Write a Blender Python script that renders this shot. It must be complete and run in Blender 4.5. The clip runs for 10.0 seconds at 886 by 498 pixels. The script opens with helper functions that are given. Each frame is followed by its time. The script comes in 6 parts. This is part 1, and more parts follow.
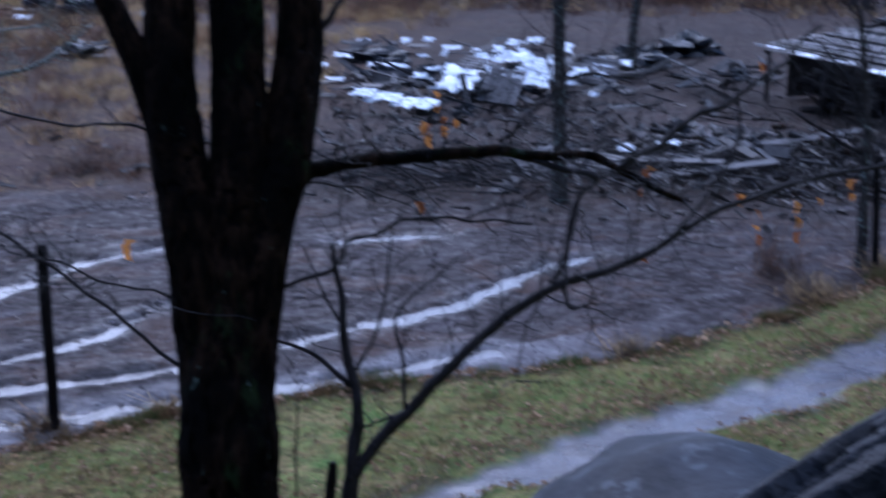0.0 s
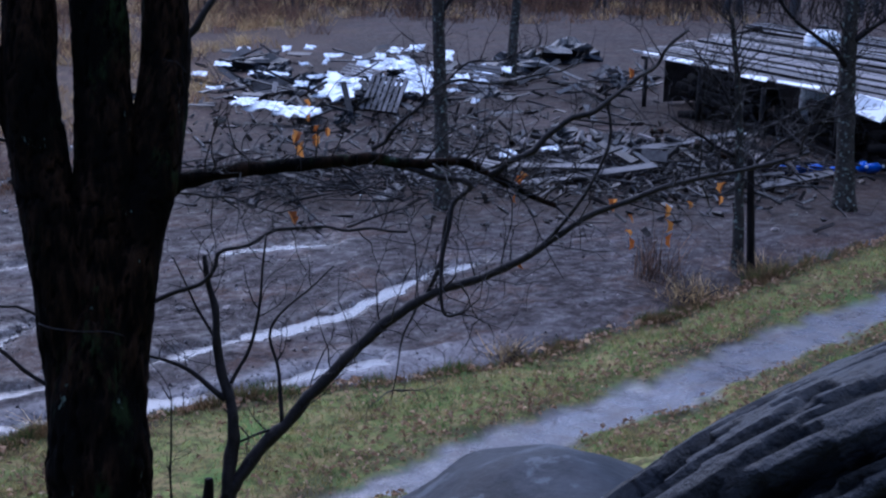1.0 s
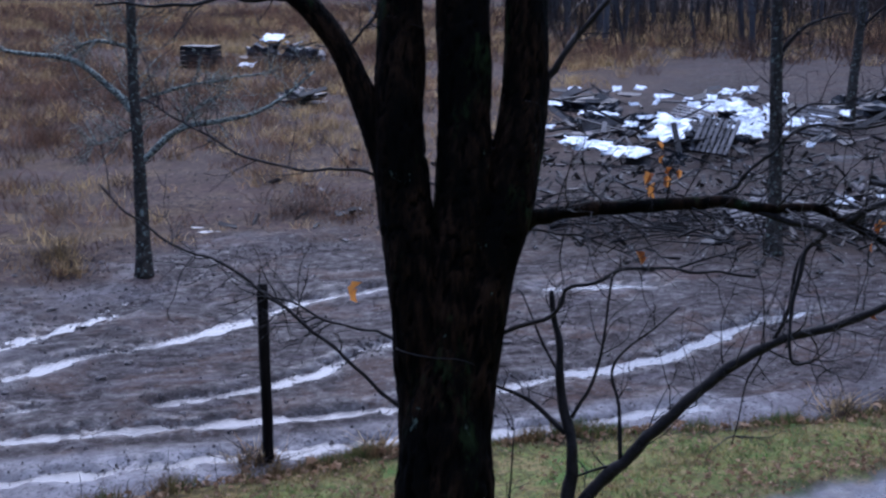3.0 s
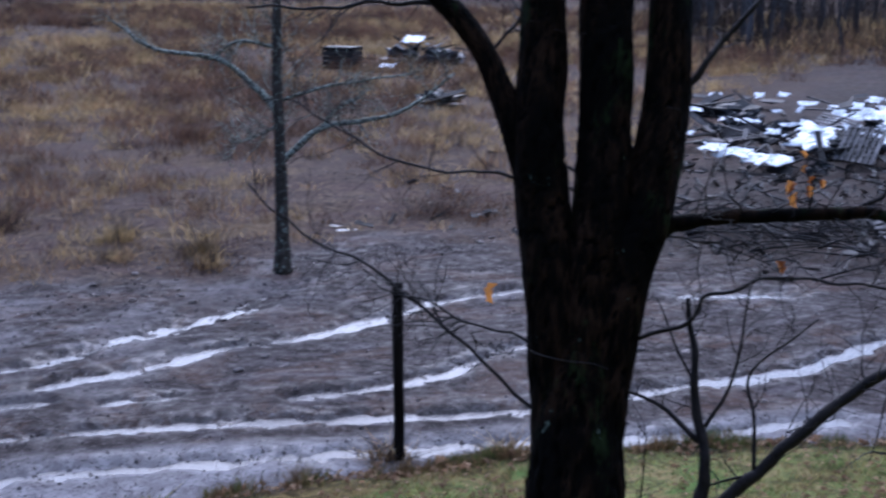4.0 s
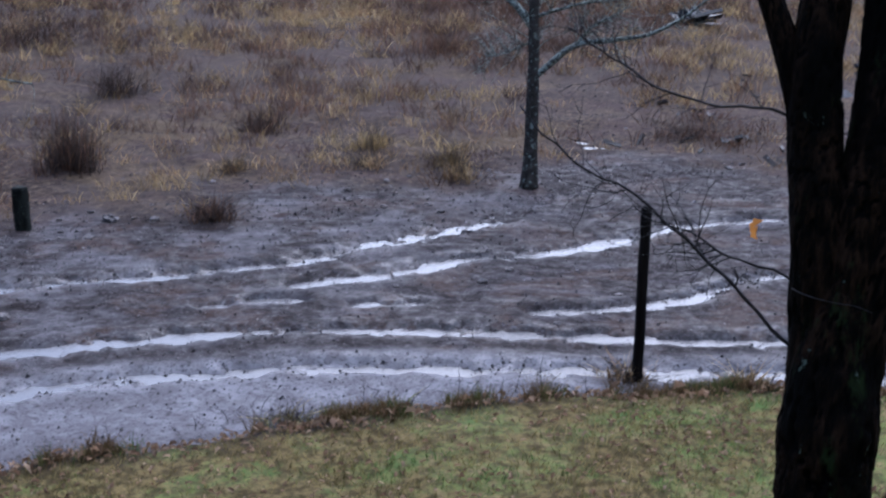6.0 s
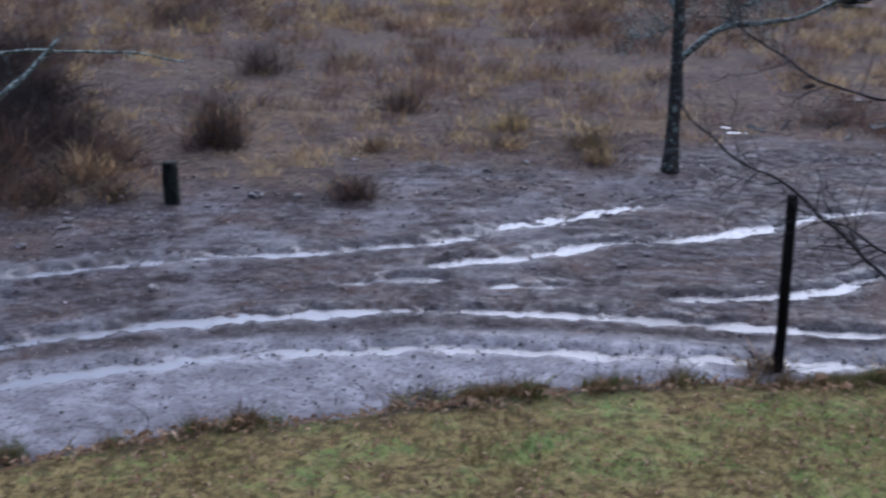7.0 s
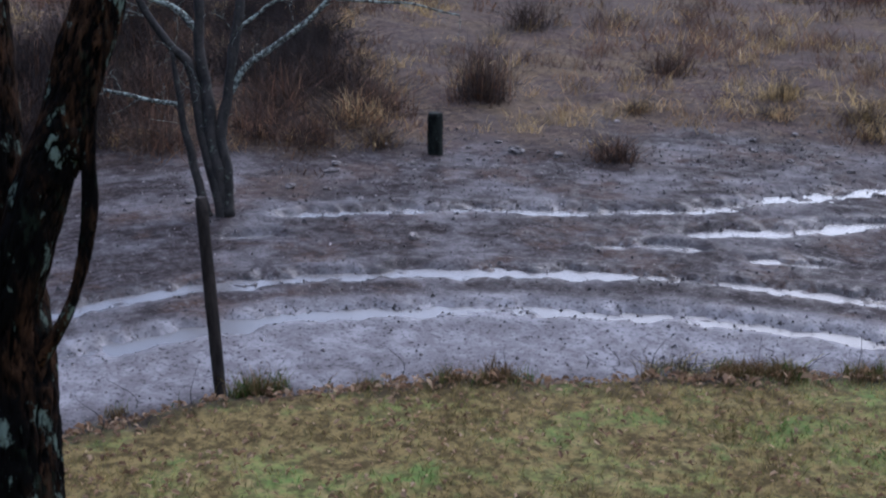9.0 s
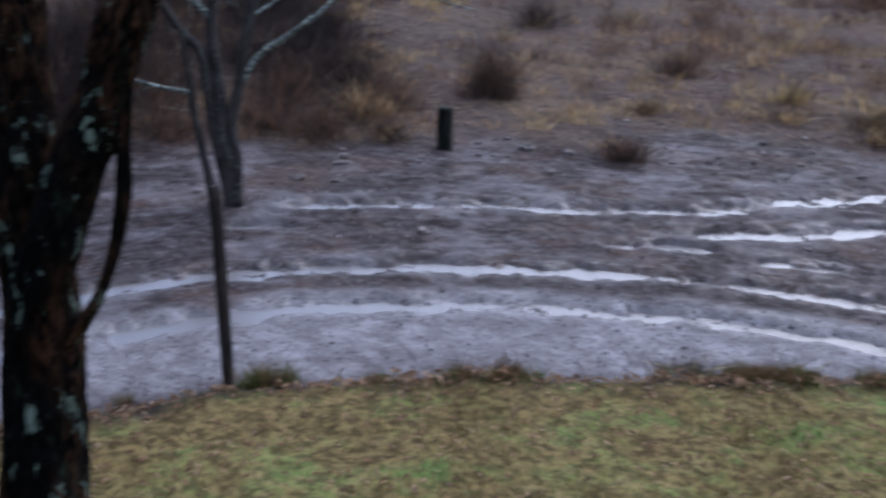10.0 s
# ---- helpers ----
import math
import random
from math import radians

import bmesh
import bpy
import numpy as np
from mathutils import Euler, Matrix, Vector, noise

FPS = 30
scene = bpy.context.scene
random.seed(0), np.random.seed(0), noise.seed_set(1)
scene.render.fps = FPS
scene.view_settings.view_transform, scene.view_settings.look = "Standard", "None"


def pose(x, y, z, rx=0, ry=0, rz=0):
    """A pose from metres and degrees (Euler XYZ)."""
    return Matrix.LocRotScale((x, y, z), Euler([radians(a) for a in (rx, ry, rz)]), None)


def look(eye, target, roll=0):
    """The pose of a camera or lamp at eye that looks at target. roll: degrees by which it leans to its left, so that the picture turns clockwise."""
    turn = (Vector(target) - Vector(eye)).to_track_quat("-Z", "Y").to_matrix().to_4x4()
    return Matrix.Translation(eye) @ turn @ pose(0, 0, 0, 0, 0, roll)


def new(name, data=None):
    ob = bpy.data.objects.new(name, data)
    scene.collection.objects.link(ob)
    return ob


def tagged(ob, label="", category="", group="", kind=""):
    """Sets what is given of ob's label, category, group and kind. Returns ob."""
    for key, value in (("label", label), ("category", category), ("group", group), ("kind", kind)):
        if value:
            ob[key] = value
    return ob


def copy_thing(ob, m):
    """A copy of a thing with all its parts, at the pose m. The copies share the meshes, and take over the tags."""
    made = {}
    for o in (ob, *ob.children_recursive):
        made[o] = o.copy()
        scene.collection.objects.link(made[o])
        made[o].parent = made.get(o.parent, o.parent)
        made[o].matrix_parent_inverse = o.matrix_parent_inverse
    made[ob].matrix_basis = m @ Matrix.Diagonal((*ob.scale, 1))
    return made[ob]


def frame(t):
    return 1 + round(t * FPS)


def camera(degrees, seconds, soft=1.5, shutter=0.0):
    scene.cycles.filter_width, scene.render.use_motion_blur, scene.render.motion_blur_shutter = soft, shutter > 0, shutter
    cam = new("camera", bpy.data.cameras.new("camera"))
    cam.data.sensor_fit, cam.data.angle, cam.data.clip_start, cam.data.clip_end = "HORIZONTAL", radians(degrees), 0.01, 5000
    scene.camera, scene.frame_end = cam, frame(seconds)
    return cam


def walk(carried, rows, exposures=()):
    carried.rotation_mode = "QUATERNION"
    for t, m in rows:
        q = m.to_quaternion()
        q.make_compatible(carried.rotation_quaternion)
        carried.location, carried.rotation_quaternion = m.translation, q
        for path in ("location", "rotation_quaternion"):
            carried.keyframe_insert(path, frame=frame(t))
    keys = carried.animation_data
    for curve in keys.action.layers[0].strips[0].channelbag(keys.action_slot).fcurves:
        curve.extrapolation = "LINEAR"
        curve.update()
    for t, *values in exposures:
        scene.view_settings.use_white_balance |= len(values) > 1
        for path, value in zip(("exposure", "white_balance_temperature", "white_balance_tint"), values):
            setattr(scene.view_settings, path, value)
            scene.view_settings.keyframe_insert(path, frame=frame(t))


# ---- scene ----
cam = camera(37.0, 10.0, soft=2.3, shutter=0.5)
PATH = [
    (0, (0.596, 1.568, 4.603), (0.3678, 3.4900, 4.0968), 0.46),
    (0.1, (0.601, 1.573, 4.603), (0.4164, 3.4963, 4.0843), 0.43),
    (0.4, (0.615, 1.588, 4.602), (0.4843, 3.5176, 4.0922), 0.34),
    (0.5, (0.620, 1.593, 4.602), (0.4984, 3.5255, 4.1011), 0.31),
    (0.9, (0.633, 1.607, 4.598), (0.5726, 3.5443, 4.1046), 0.58),
    (1, (0.636, 1.610, 4.597), (0.5780, 3.5479, 4.1036), 0.64),
    (1.1, (0.634, 1.602, 4.600), (0.5601, 3.5375, 4.1030), 0.52),
    (1.4, (0.625, 1.575, 4.608), (0.4486, 3.5015, 4.1024), 0.17),
    (1.5, (0.623, 1.566, 4.611), (0.3996, 3.4878, 4.1057), 0.06),
    (1.6, (0.613, 1.566, 4.612), (0.3398, 3.4822, 4.1064), 0.01),
    (1.9, (0.585, 1.569, 4.613), (0.1999, 3.4719, 4.1329), -0.15),
    (2, (0.575, 1.570, 4.614), (0.1607, 3.4704, 4.1492), -0.20),
    (2.1, (0.573, 1.565, 4.613), (0.1409, 3.4655, 4.1628), -0.19),
    (2.2, (0.570, 1.561, 4.613), (0.1245, 3.4622, 4.1815), -0.19),
    (3.3, (0.540, 1.512, 4.612), (-0.0272, 3.3796, 4.1747), -0.13),
    (3.4, (0.538, 1.508, 4.612), (-0.0430, 3.3726, 4.1811), -0.12),
    (3.5, (0.535, 1.504, 4.612), (-0.0648, 3.3624, 4.1820), -0.12),
    (3.9, (0.544, 1.485, 4.619), (-0.1543, 3.3089, 4.1888), 0.06),
    (4, (0.547, 1.480, 4.621), (-0.1770, 3.2936, 4.1871), 0.11),
    (4.4, (0.540, 1.466, 4.622), (-0.2804, 3.2395, 4.1941), 0.41),
    (4.5, (0.538, 1.463, 4.623), (-0.3069, 3.2248, 4.1966), 0.48),
    (4.6, (0.536, 1.456, 4.623), (-0.3261, 3.2077, 4.1902), 0.59),
    (4.9, (0.530, 1.434, 4.623), (-0.3747, 3.1573, 4.1625), 0.91),
    (5, (0.528, 1.427, 4.623), (-0.4017, 3.1345, 4.1546), 1.02),
    (5.1, (0.526, 1.416, 4.630), (-0.4302, 3.1057, 4.1489), 1.00),
    (5.2, (0.524, 1.406, 4.637), (-0.4533, 3.0804, 4.1471), 0.99),
    (6.3, (0.505, 1.289, 4.710), (-0.5483, 2.8913, 4.1387), 0.83),
    (6.4, (0.503, 1.279, 4.716), (-0.5676, 2.8708, 4.1501), 0.82),
    (6.5, (0.501, 1.268, 4.723), (-0.5820, 2.8490, 4.1489), 0.80),
    (6.6, (0.497, 1.265, 4.725), (-0.5986, 2.8320, 4.1379), 0.77),
    (6.9, (0.486, 1.254, 4.731), (-0.6732, 2.7726, 4.1362), 0.66),
    (7, (0.483, 1.251, 4.732), (-0.7014, 2.7499, 4.1372), 0.62),
    (7.1, (0.484, 1.249, 4.730), (-0.7239, 2.7271, 4.1279), 0.65),
    (7.4, (0.487, 1.245, 4.722), (-0.8117, 2.6323, 4.0932), 0.74),
    (7.5, (0.488, 1.244, 4.720), (-0.8370, 2.6036, 4.0856), 0.76),
    (7.6, (0.473, 1.240, 4.731), (-0.8648, 2.5799, 4.0799), 0.84),
    (7.9, (0.426, 1.228, 4.764), (-0.9035, 2.5623, 4.0846), 1.05),
    (8, (0.411, 1.224, 4.775), (-0.9318, 2.5491, 4.1028), 1.12),
    (8.1, (0.406, 1.219, 4.772), (-0.9591, 2.5250, 4.1082), 1.19),
    (8.4, (0.393, 1.205, 4.762), (-0.9962, 2.4803, 4.0895), 1.37),
    (8.5, (0.388, 1.200, 4.759), (-1.0031, 2.4704, 4.0820), 1.44),
    (8.9, (0.351, 1.167, 4.761), (-1.0760, 2.4035, 4.0943), 1.47),
    (9, (0.341, 1.159, 4.761), (-1.0911, 2.3902, 4.0976), 1.47),
    (9.4, (0.311, 1.133, 4.760), (-1.0960, 2.3982, 4.1053), 2.05),
    (9.5, (0.303, 1.127, 4.760), (-1.0955, 2.4021, 4.1076), 2.19),
    (9.9, (0.221, 1.103, 4.730), (-1.1825, 2.3673, 4.0660), 2.81),
    (10, (0.201, 1.097, 4.723), (-1.2267, 2.3319, 4.0537), 2.97),
]
walk(cam, [(t, look(eye, target, roll)) for t, eye, target, roll in PATH],
     exposures=[(0.0, 0.67, 4370, 20), (2.0, 0.77, 4540, 20), (3.5, 0.88, 4640, 19), (4.5, 0.98, 4690, 18), (6.5, 0.97, 4800, 15), (10.0, 0.94, 4950, 14)])

# ---- light: a heavy overcast sky late in the day ----
world = bpy.data.worlds.new("overcast_sky")
scene.world = world
world.use_nodes = True
wn = world.node_tree.nodes
sky = wn.new("ShaderNodeTexSky")
sky.sky_type, sky.sun_disc = "NISHITA", False
sky.sun_elevation, sky.sun_rotation = radians(42), radians(-25)
sky.air_density, sky.dust_density, sky.ozone_density = 1.0, 4.0, 1.0
wn["Background"].inputs["Strength"].default_value = 0.10
world.node_tree.links.new(sky.outputs[0], wn["Background"].inputs[0])
sun_data = bpy.data.lights.new("sun", "SUN")
sun_data.energy, sun_data.angle, sun_data.color = 1.5, radians(80), (1.0, 0.96, 0.92)
sun = new("sun", sun_data)
sun.rotation_euler = (radians(14), 0, radians(160))


# ---- materials ----
def nodes_of(name):
    m = bpy.data.materials.new(name)
    m.use_nodes = True
    nt = m.node_tree
    return m, nt, nt.nodes["Principled BSDF"]


def add(nt, kind, **values):
    n = nt.nodes.new(kind)
    for key, value in values.items():
        n.inputs[key.replace("_", " ")].default_value = value
    return n


def mixc(nt, fac, a, b):
    n = nt.nodes.new("ShaderNodeMix")
    n.data_type = "RGBA"
    for i, v in ((0, fac), (6, a), (7, b)):
        if isinstance(v, (float, int)):
            n.inputs[i].default_value = v
        elif isinstance(v, tuple):
            n.inputs[i].default_value = (*v, 1.0)
        else:
            nt.links.new(v, n.inputs[i])
    return n.outputs[2]


def ramp(nt, fac, lo, hi):
    n = nt.nodes.new("ShaderNodeMapRange")
    n.interpolation_type = "SMOOTHSTEP"
    n.inputs[1].default_value, n.inputs[2].default_value = lo, hi
    nt.links.new(fac, n.inputs[0])
    return n.outputs[0]


def noise_out(nt, coord, scale, detail=5.0, rough=0.6, stretch=None):
    if stretch:
        mp = nt.nodes.new("ShaderNodeMapping")
        mp.inputs["Scale"].default_value = stretch
        nt.links.new(coord, mp.inputs[0])
        coord = mp.outputs[0]
    n = add(nt, "ShaderNodeTexNoise", Scale=scale, Detail=detail, Roughness=rough)
    nt.links.new(coord, n.inputs["Vector"])
    return n.outputs["Fac"]


def surface(name, c1, c2, c3=None, cut=(0.55, 0.7), scale=8.0, fine=60.0, stretch=None, rough=(0.5, 0.8),
            bump=0.3, dist=0.01, island=0.0, whole=0.0, metal=0.0, spec=0.18, coat=0.0, cracked=False):
    """A weathered surface: two colours by a broad and a fine noise, a third in patches, relief of both."""
    m, nt, bs = nodes_of(name)
    co = nt.nodes.new("ShaderNodeNewGeometry").outputs["Position"]
    big = noise_out(nt, co, scale, 6, 0.62, stretch)
    small = noise_out(nt, co, fine, 4, 0.6, stretch)
    f = nt.nodes.new("ShaderNodeMath")
    f.operation = "MULTIPLY_ADD"
    nt.links.new(small, f.inputs[0])
    f.inputs[1].default_value = 0.5
    nt.links.new(big, f.inputs[2])
    col = mixc(nt, ramp(nt, f.outputs[0], 0.5, 1.0), c1, c2)
    if c3:
        col = mixc(nt, ramp(nt, noise_out(nt, co, scale * 1.7, 5, 0.65), *cut), col, c3)
    if cracked:
        ck = nt.nodes.new("ShaderNodeAttribute")
        ck.attribute_name = "crack"
        col = mixc(nt, ramp(nt, ck.outputs["Fac"], 0.0, 0.5), col, (0.0010, 0.0009, 0.0008))
    if island or whole:
        src = (nt.nodes.new("ShaderNodeNewGeometry").outputs["Random Per Island"] if island
               else nt.nodes.new("ShaderNodeObjectInfo").outputs["Random"])
        hs = nt.nodes.new("ShaderNodeHueSaturation")
        mr = nt.nodes.new("ShaderNodeMapRange")
        k = island or whole
        mr.inputs[3].default_value, mr.inputs[4].default_value = 1 - k, 1 + k
        nt.links.new(src, mr.inputs[0])
        nt.links.new(mr.outputs[0], hs.inputs["Value"])
        nt.links.new(col, hs.inputs["Color"])
        col = hs.outputs[0]
    nt.links.new(col, bs.inputs["Base Color"])
    rr = nt.nodes.new("ShaderNodeMapRange")
    rr.inputs[3].default_value, rr.inputs[4].default_value = rough
    nt.links.new(big, rr.inputs[0])
    nt.links.new(rr.outputs[0], bs.inputs["Roughness"])
    bs.inputs["Metallic"].default_value = metal
    bs.inputs["Specular IOR Level"].default_value = spec
    bs.inputs["Coat Weight"].default_value = coat
    if bump:
        b = add(nt, "ShaderNodeBump", Strength=bump, Distance=dist)
        nt.links.new(f.outputs[0], b.inputs["Height"])
        nt.links.new(b.outputs[0], bs.inputs["Normal"])
    return m


def trunk_bark(name, black, brown, moss, lichen, bare=(0.52, 0.66), spots=(0.66, 0.70), spec=0.04, bump=0.8):
    """Ridged bark: dark furrows, worn brown ridges, moss in bands and pale crusts of lichen."""
    m, nt, bs = nodes_of(name)
    co = nt.nodes.new("ShaderNodeNewGeometry").outputs["Position"]
    ridge = noise_out(nt, co, 30.0, 6, 0.65, (1, 1, 0.13))
    broad = noise_out(nt, co, 3.6, 5, 0.6, (1, 1, 0.45))
    fine = noise_out(nt, co, 95.0, 4, 0.7, (1, 1, 0.3))
    crust = noise_out(nt, co, 11.0, 6, 0.72, (1, 1, 0.42))
    col = mixc(nt, ramp(nt, ridge, 0.40, 0.66), black, brown)
    col = mixc(nt, ramp(nt, fine, 0.50, 0.70), col, tuple(c * 0.35 for c in brown))
    col = mixc(nt, ramp(nt, broad, bare[1], bare[0]), col, tuple(c * 1.6 for c in black))
    col = mixc(nt, ramp(nt, noise_out(nt, co, 6.0, 6, 0.7, (1, 1, 0.4)), 0.56, 0.68), col, moss)
    col = mixc(nt, ramp(nt, crust, *spots), col, lichen)
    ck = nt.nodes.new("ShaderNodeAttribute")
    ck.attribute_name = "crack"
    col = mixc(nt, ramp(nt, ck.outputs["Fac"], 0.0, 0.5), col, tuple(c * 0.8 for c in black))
    nt.links.new(col, bs.inputs["Base Color"])
    bs.inputs["Roughness"].default_value = 0.8
    bs.inputs["Specular IOR Level"].default_value = spec
    h = nt.nodes.new("ShaderNodeMath")
    h.operation = "MULTIPLY_ADD"
    nt.links.new(fine, h.inputs[0])
    h.inputs[1].default_value = 0.4
    nt.links.new(ridge, h.inputs[2])
    b = add(nt, "ShaderNodeBump", Strength=bump, Distance=0.014)
    nt.links.new(h.outputs[0], b.inputs["Height"])
    nt.links.new(b.outputs[0], bs.inputs["Normal"])
    return m


def drier(nt, co):
    """The lawn turns drier and browner to the west, in ragged patches."""
    sp = nt.nodes.new("ShaderNodeSeparateXYZ")
    nt.links.new(co, sp.inputs[0])
    west = nt.nodes.new("ShaderNodeMapRange")
    west.inputs[1].default_value, west.inputs[2].default_value = 0.0, -5.0
    west.inputs[3].default_value, west.inputs[4].default_value = 0.40, 0.555
    nt.links.new(sp.outputs[0], west.inputs[0])
    gap = nt.nodes.new("ShaderNodeMath")
    gap.operation = "SUBTRACT"
    nt.links.new(west.outputs[0], gap.inputs[0])
    nt.links.new(noise_out(nt, co, 1.4, 8, 0.75), gap.inputs[1])
    return ramp(nt, gap.outputs[0], -0.05, 0.09)


def ground_material():
    """Wet mud, lawn soil, gravel lane and dry field, laid out by the zone attribute of the ground sheet."""
    m, nt, bs = nodes_of("ground_soil")
    co = nt.nodes.new("ShaderNodeNewGeometry").outputs["Position"]
    at = nt.nodes.new("ShaderNodeAttribute")
    at.attribute_name = "zone"
    sp = nt.nodes.new("ShaderNodeSeparateColor")
    nt.links.new(at.outputs["Color"], sp.inputs[0])
    lawn, lane, field = sp.outputs[0], sp.outputs[1], sp.outputs[2]
    smooth = at.outputs["Alpha"]
    tr = nt.nodes.new("ShaderNodeAttribute")
    tr.attribute_name = "track"
    streak = noise_out(nt, tr.outputs["Vector"], 1.0, 8, 0.72, (1.1, 4.2, 1.0))
    fine_streak = noise_out(nt, tr.outputs["Vector"], 1.0, 5, 0.7, (5.0, 11.0, 1.0))
    n1 = noise_out(nt, co, 0.9, 6, 0.6)
    rough_mix = nt.nodes.new("ShaderNodeMix")
    rough_mix.inputs[0].default_value = 0.6
    nt.links.new(streak, rough_mix.inputs[2])
    nt.links.new(noise_out(nt, co, 5.0, 8, 0.75), rough_mix.inputs[3])
    streak = rough_mix.outputs[0]
    n2 = noise_out(nt, co, 9.0, 6, 0.7)
    n3 = noise_out(nt, co, 45.0, 5, 0.7)
    n4 = noise_out(nt, co, 3.1, 6, 0.7)
    grain = noise_out(nt, co, 26.0, 6, 0.8)
    mud = mixc(nt, ramp(nt, streak, 0.40, 0.62), (0.0185, 0.0130, 0.0118), (0.038, 0.0275, 0.0250))
    mud = mixc(nt, ramp(nt, n1, 0.50, 0.60), mud, (0.050, 0.0305, 0.0225))
    mud = mixc(nt, ramp(nt, noise_out(nt, tr.outputs["Vector"], 1.0, 6, 0.72, (0.8, 2.6, 1.0)), 0.54, 0.66), mud, (0.080, 0.067, 0.068))
    fleck = noise_out(nt, co, 9.5, 8, 0.85)
    mud = mixc(nt, ramp(nt, fleck, 0.545, 0.60), mud, (0.098, 0.082, 0.080))
    mud = mixc(nt, ramp(nt, fleck, 0.455, 0.41), mud, (0.0095, 0.0074, 0.0072))
    silt = mixc(nt, ramp(nt, n4, 0.4, 0.65), (0.118, 0.104, 0.103), (0.205, 0.187, 0.186))
    mud = mixc(nt, smooth, mud, silt)
    mud = mixc(nt, ramp(nt, grain, 0.52, 0.62), mud, (0.014, 0.011, 0.0105))
    mud = mixc(nt, ramp(nt, n3, 0.60, 0.69), mud, (0.19, 0.165, 0.155))
    soil = mixc(nt, ramp(nt, n2, 0.40, 0.60), (0.068, 0.060, 0.022), (0.140, 0.150, 0.042))
    soil = mixc(nt, ramp(nt, noise_out(nt, co, 4.0, 8, 0.8), 0.50, 0.58), soil, (0.19, 0.145, 0.06))
    soil = mixc(nt, ramp(nt, noise_out(nt, co, 1.1, 9, 0.8), 0.53, 0.62), soil, (0.085, 0.125, 0.030))
    soil = mixc(nt, drier(nt, co), soil, mixc(nt, ramp(nt, n2, 0.42, 0.58), (0.054, 0.038, 0.014), (0.155, 0.112, 0.042)))
    soil = mixc(nt, ramp(nt, grain, 0.54, 0.62), soil, (0.036, 0.028, 0.014))
    grit = mixc(nt, ramp(nt, n3, 0.4, 0.65), (0.040, 0.034, 0.036), (0.098, 0.086, 0.090))
    grit = mixc(nt, ramp(nt, noise_out(nt, co, 2.3, 7, 0.75), 0.50, 0.62), grit, (0.050, 0.036, 0.030))
    grit = mixc(nt, ramp(nt, noise_out(nt, co, 60.0, 4, 0.7), 0.60, 0.70), grit, (0.17, 0.155, 0.155))
    grit = mixc(nt, ramp(nt, grain, 0.55, 0.66), grit, (0.02, 0.017, 0.016))
    n5 = noise_out(nt, co, 0.22, 5, 0.6)
    straw = mixc(nt, ramp(nt, n2, 0.38, 0.65), (0.031, 0.0225, 0.019), (0.120, 0.083, 0.054))
    straw = mixc(nt, ramp(nt, n1, 0.44, 0.58), straw, (0.070, 0.047, 0.038))
    straw = mixc(nt, ramp(nt, noise_out(nt, co, 0.4, 6, 0.7), 0.50, 0.64), straw, (0.098, 0.067, 0.038))
    straw = mixc(nt, ramp(nt, n5, 0.46, 0.60), straw, (0.060, 0.043, 0.034))
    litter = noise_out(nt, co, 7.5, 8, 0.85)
    straw = mixc(nt, ramp(nt, litter, 0.545, 0.61), straw, (0.165, 0.12, 0.078))
    straw = mixc(nt, ramp(nt, litter, 0.455, 0.40), straw, (0.021, 0.0155, 0.013))
    straw = mixc(nt, ramp(nt, grain, 0.54, 0.66), straw, (0.030, 0.022, 0.018))
    col = mixc(nt, field, mud, straw)
    col = mixc(nt, lawn, col, soil)
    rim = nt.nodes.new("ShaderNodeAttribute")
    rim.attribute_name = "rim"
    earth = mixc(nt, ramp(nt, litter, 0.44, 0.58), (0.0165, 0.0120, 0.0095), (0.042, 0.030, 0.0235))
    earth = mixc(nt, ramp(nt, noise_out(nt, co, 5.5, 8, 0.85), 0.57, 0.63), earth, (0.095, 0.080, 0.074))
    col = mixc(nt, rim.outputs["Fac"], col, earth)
    col = mixc(nt, lane, col, grit)
    soak = nt.nodes.new("ShaderNodeAttribute")
    soak.attribute_name = "soak"
    wk = nt.nodes.new("ShaderNodeMath")
    wk.operation = "MULTIPLY"
    nt.links.new(soak.outputs["Fac"], wk.inputs[0])
    nt.links.new(ramp(nt, noise_out(nt, co, 11.0, 7, 0.8, None), 0.40, 0.56), wk.inputs[1])
    nt.links.new(col, bs.inputs["Base Color"])
    dry = nt.nodes.new("ShaderNodeMath")
    dry.operation = "MAXIMUM"
    nt.links.new(lawn, dry.inputs[0])
    nt.links.new(field, dry.inputs[1])
    wet = ramp(nt, streak, 0.68, 0.40)
    sheen = nt.nodes.new("ShaderNodeMapRange")
    sheen.inputs[3].default_value, sheen.inputs[4].default_value = 0.15, 0.03
    nt.links.new(wet, sheen.inputs[0])
    spec = nt.nodes.new("ShaderNodeMix")
    nt.links.new(dry.outputs[0], spec.inputs[0])
    nt.links.new(sheen.outputs[0], spec.inputs[2])
    spec.inputs[3].default_value = 0.05
    spec2 = nt.nodes.new("ShaderNodeMix")
    nt.links.new(lane, spec2.inputs[0])
    nt.links.new(spec.outputs[0], spec2.inputs[2])
    spec2.inputs[3].default_value = 0.4
    spec3 = nt.nodes.new("ShaderNodeMix")
    nt.links.new(wk.outputs[0], spec3.inputs[0])
    nt.links.new(spec2.outputs[0], spec3.inputs[2])
    spec3.inputs[3].default_value = 0.28
    nt.links.new(spec3.outputs[0], bs.inputs["Specular IOR Level"])
    rg = nt.nodes.new("ShaderNodeMapRange")
    rg.inputs[3].default_value, rg.inputs[4].default_value = 0.42, 0.8
    nt.links.new(wet, rg.inputs[0])
    r2 = nt.nodes.new("ShaderNodeMix")
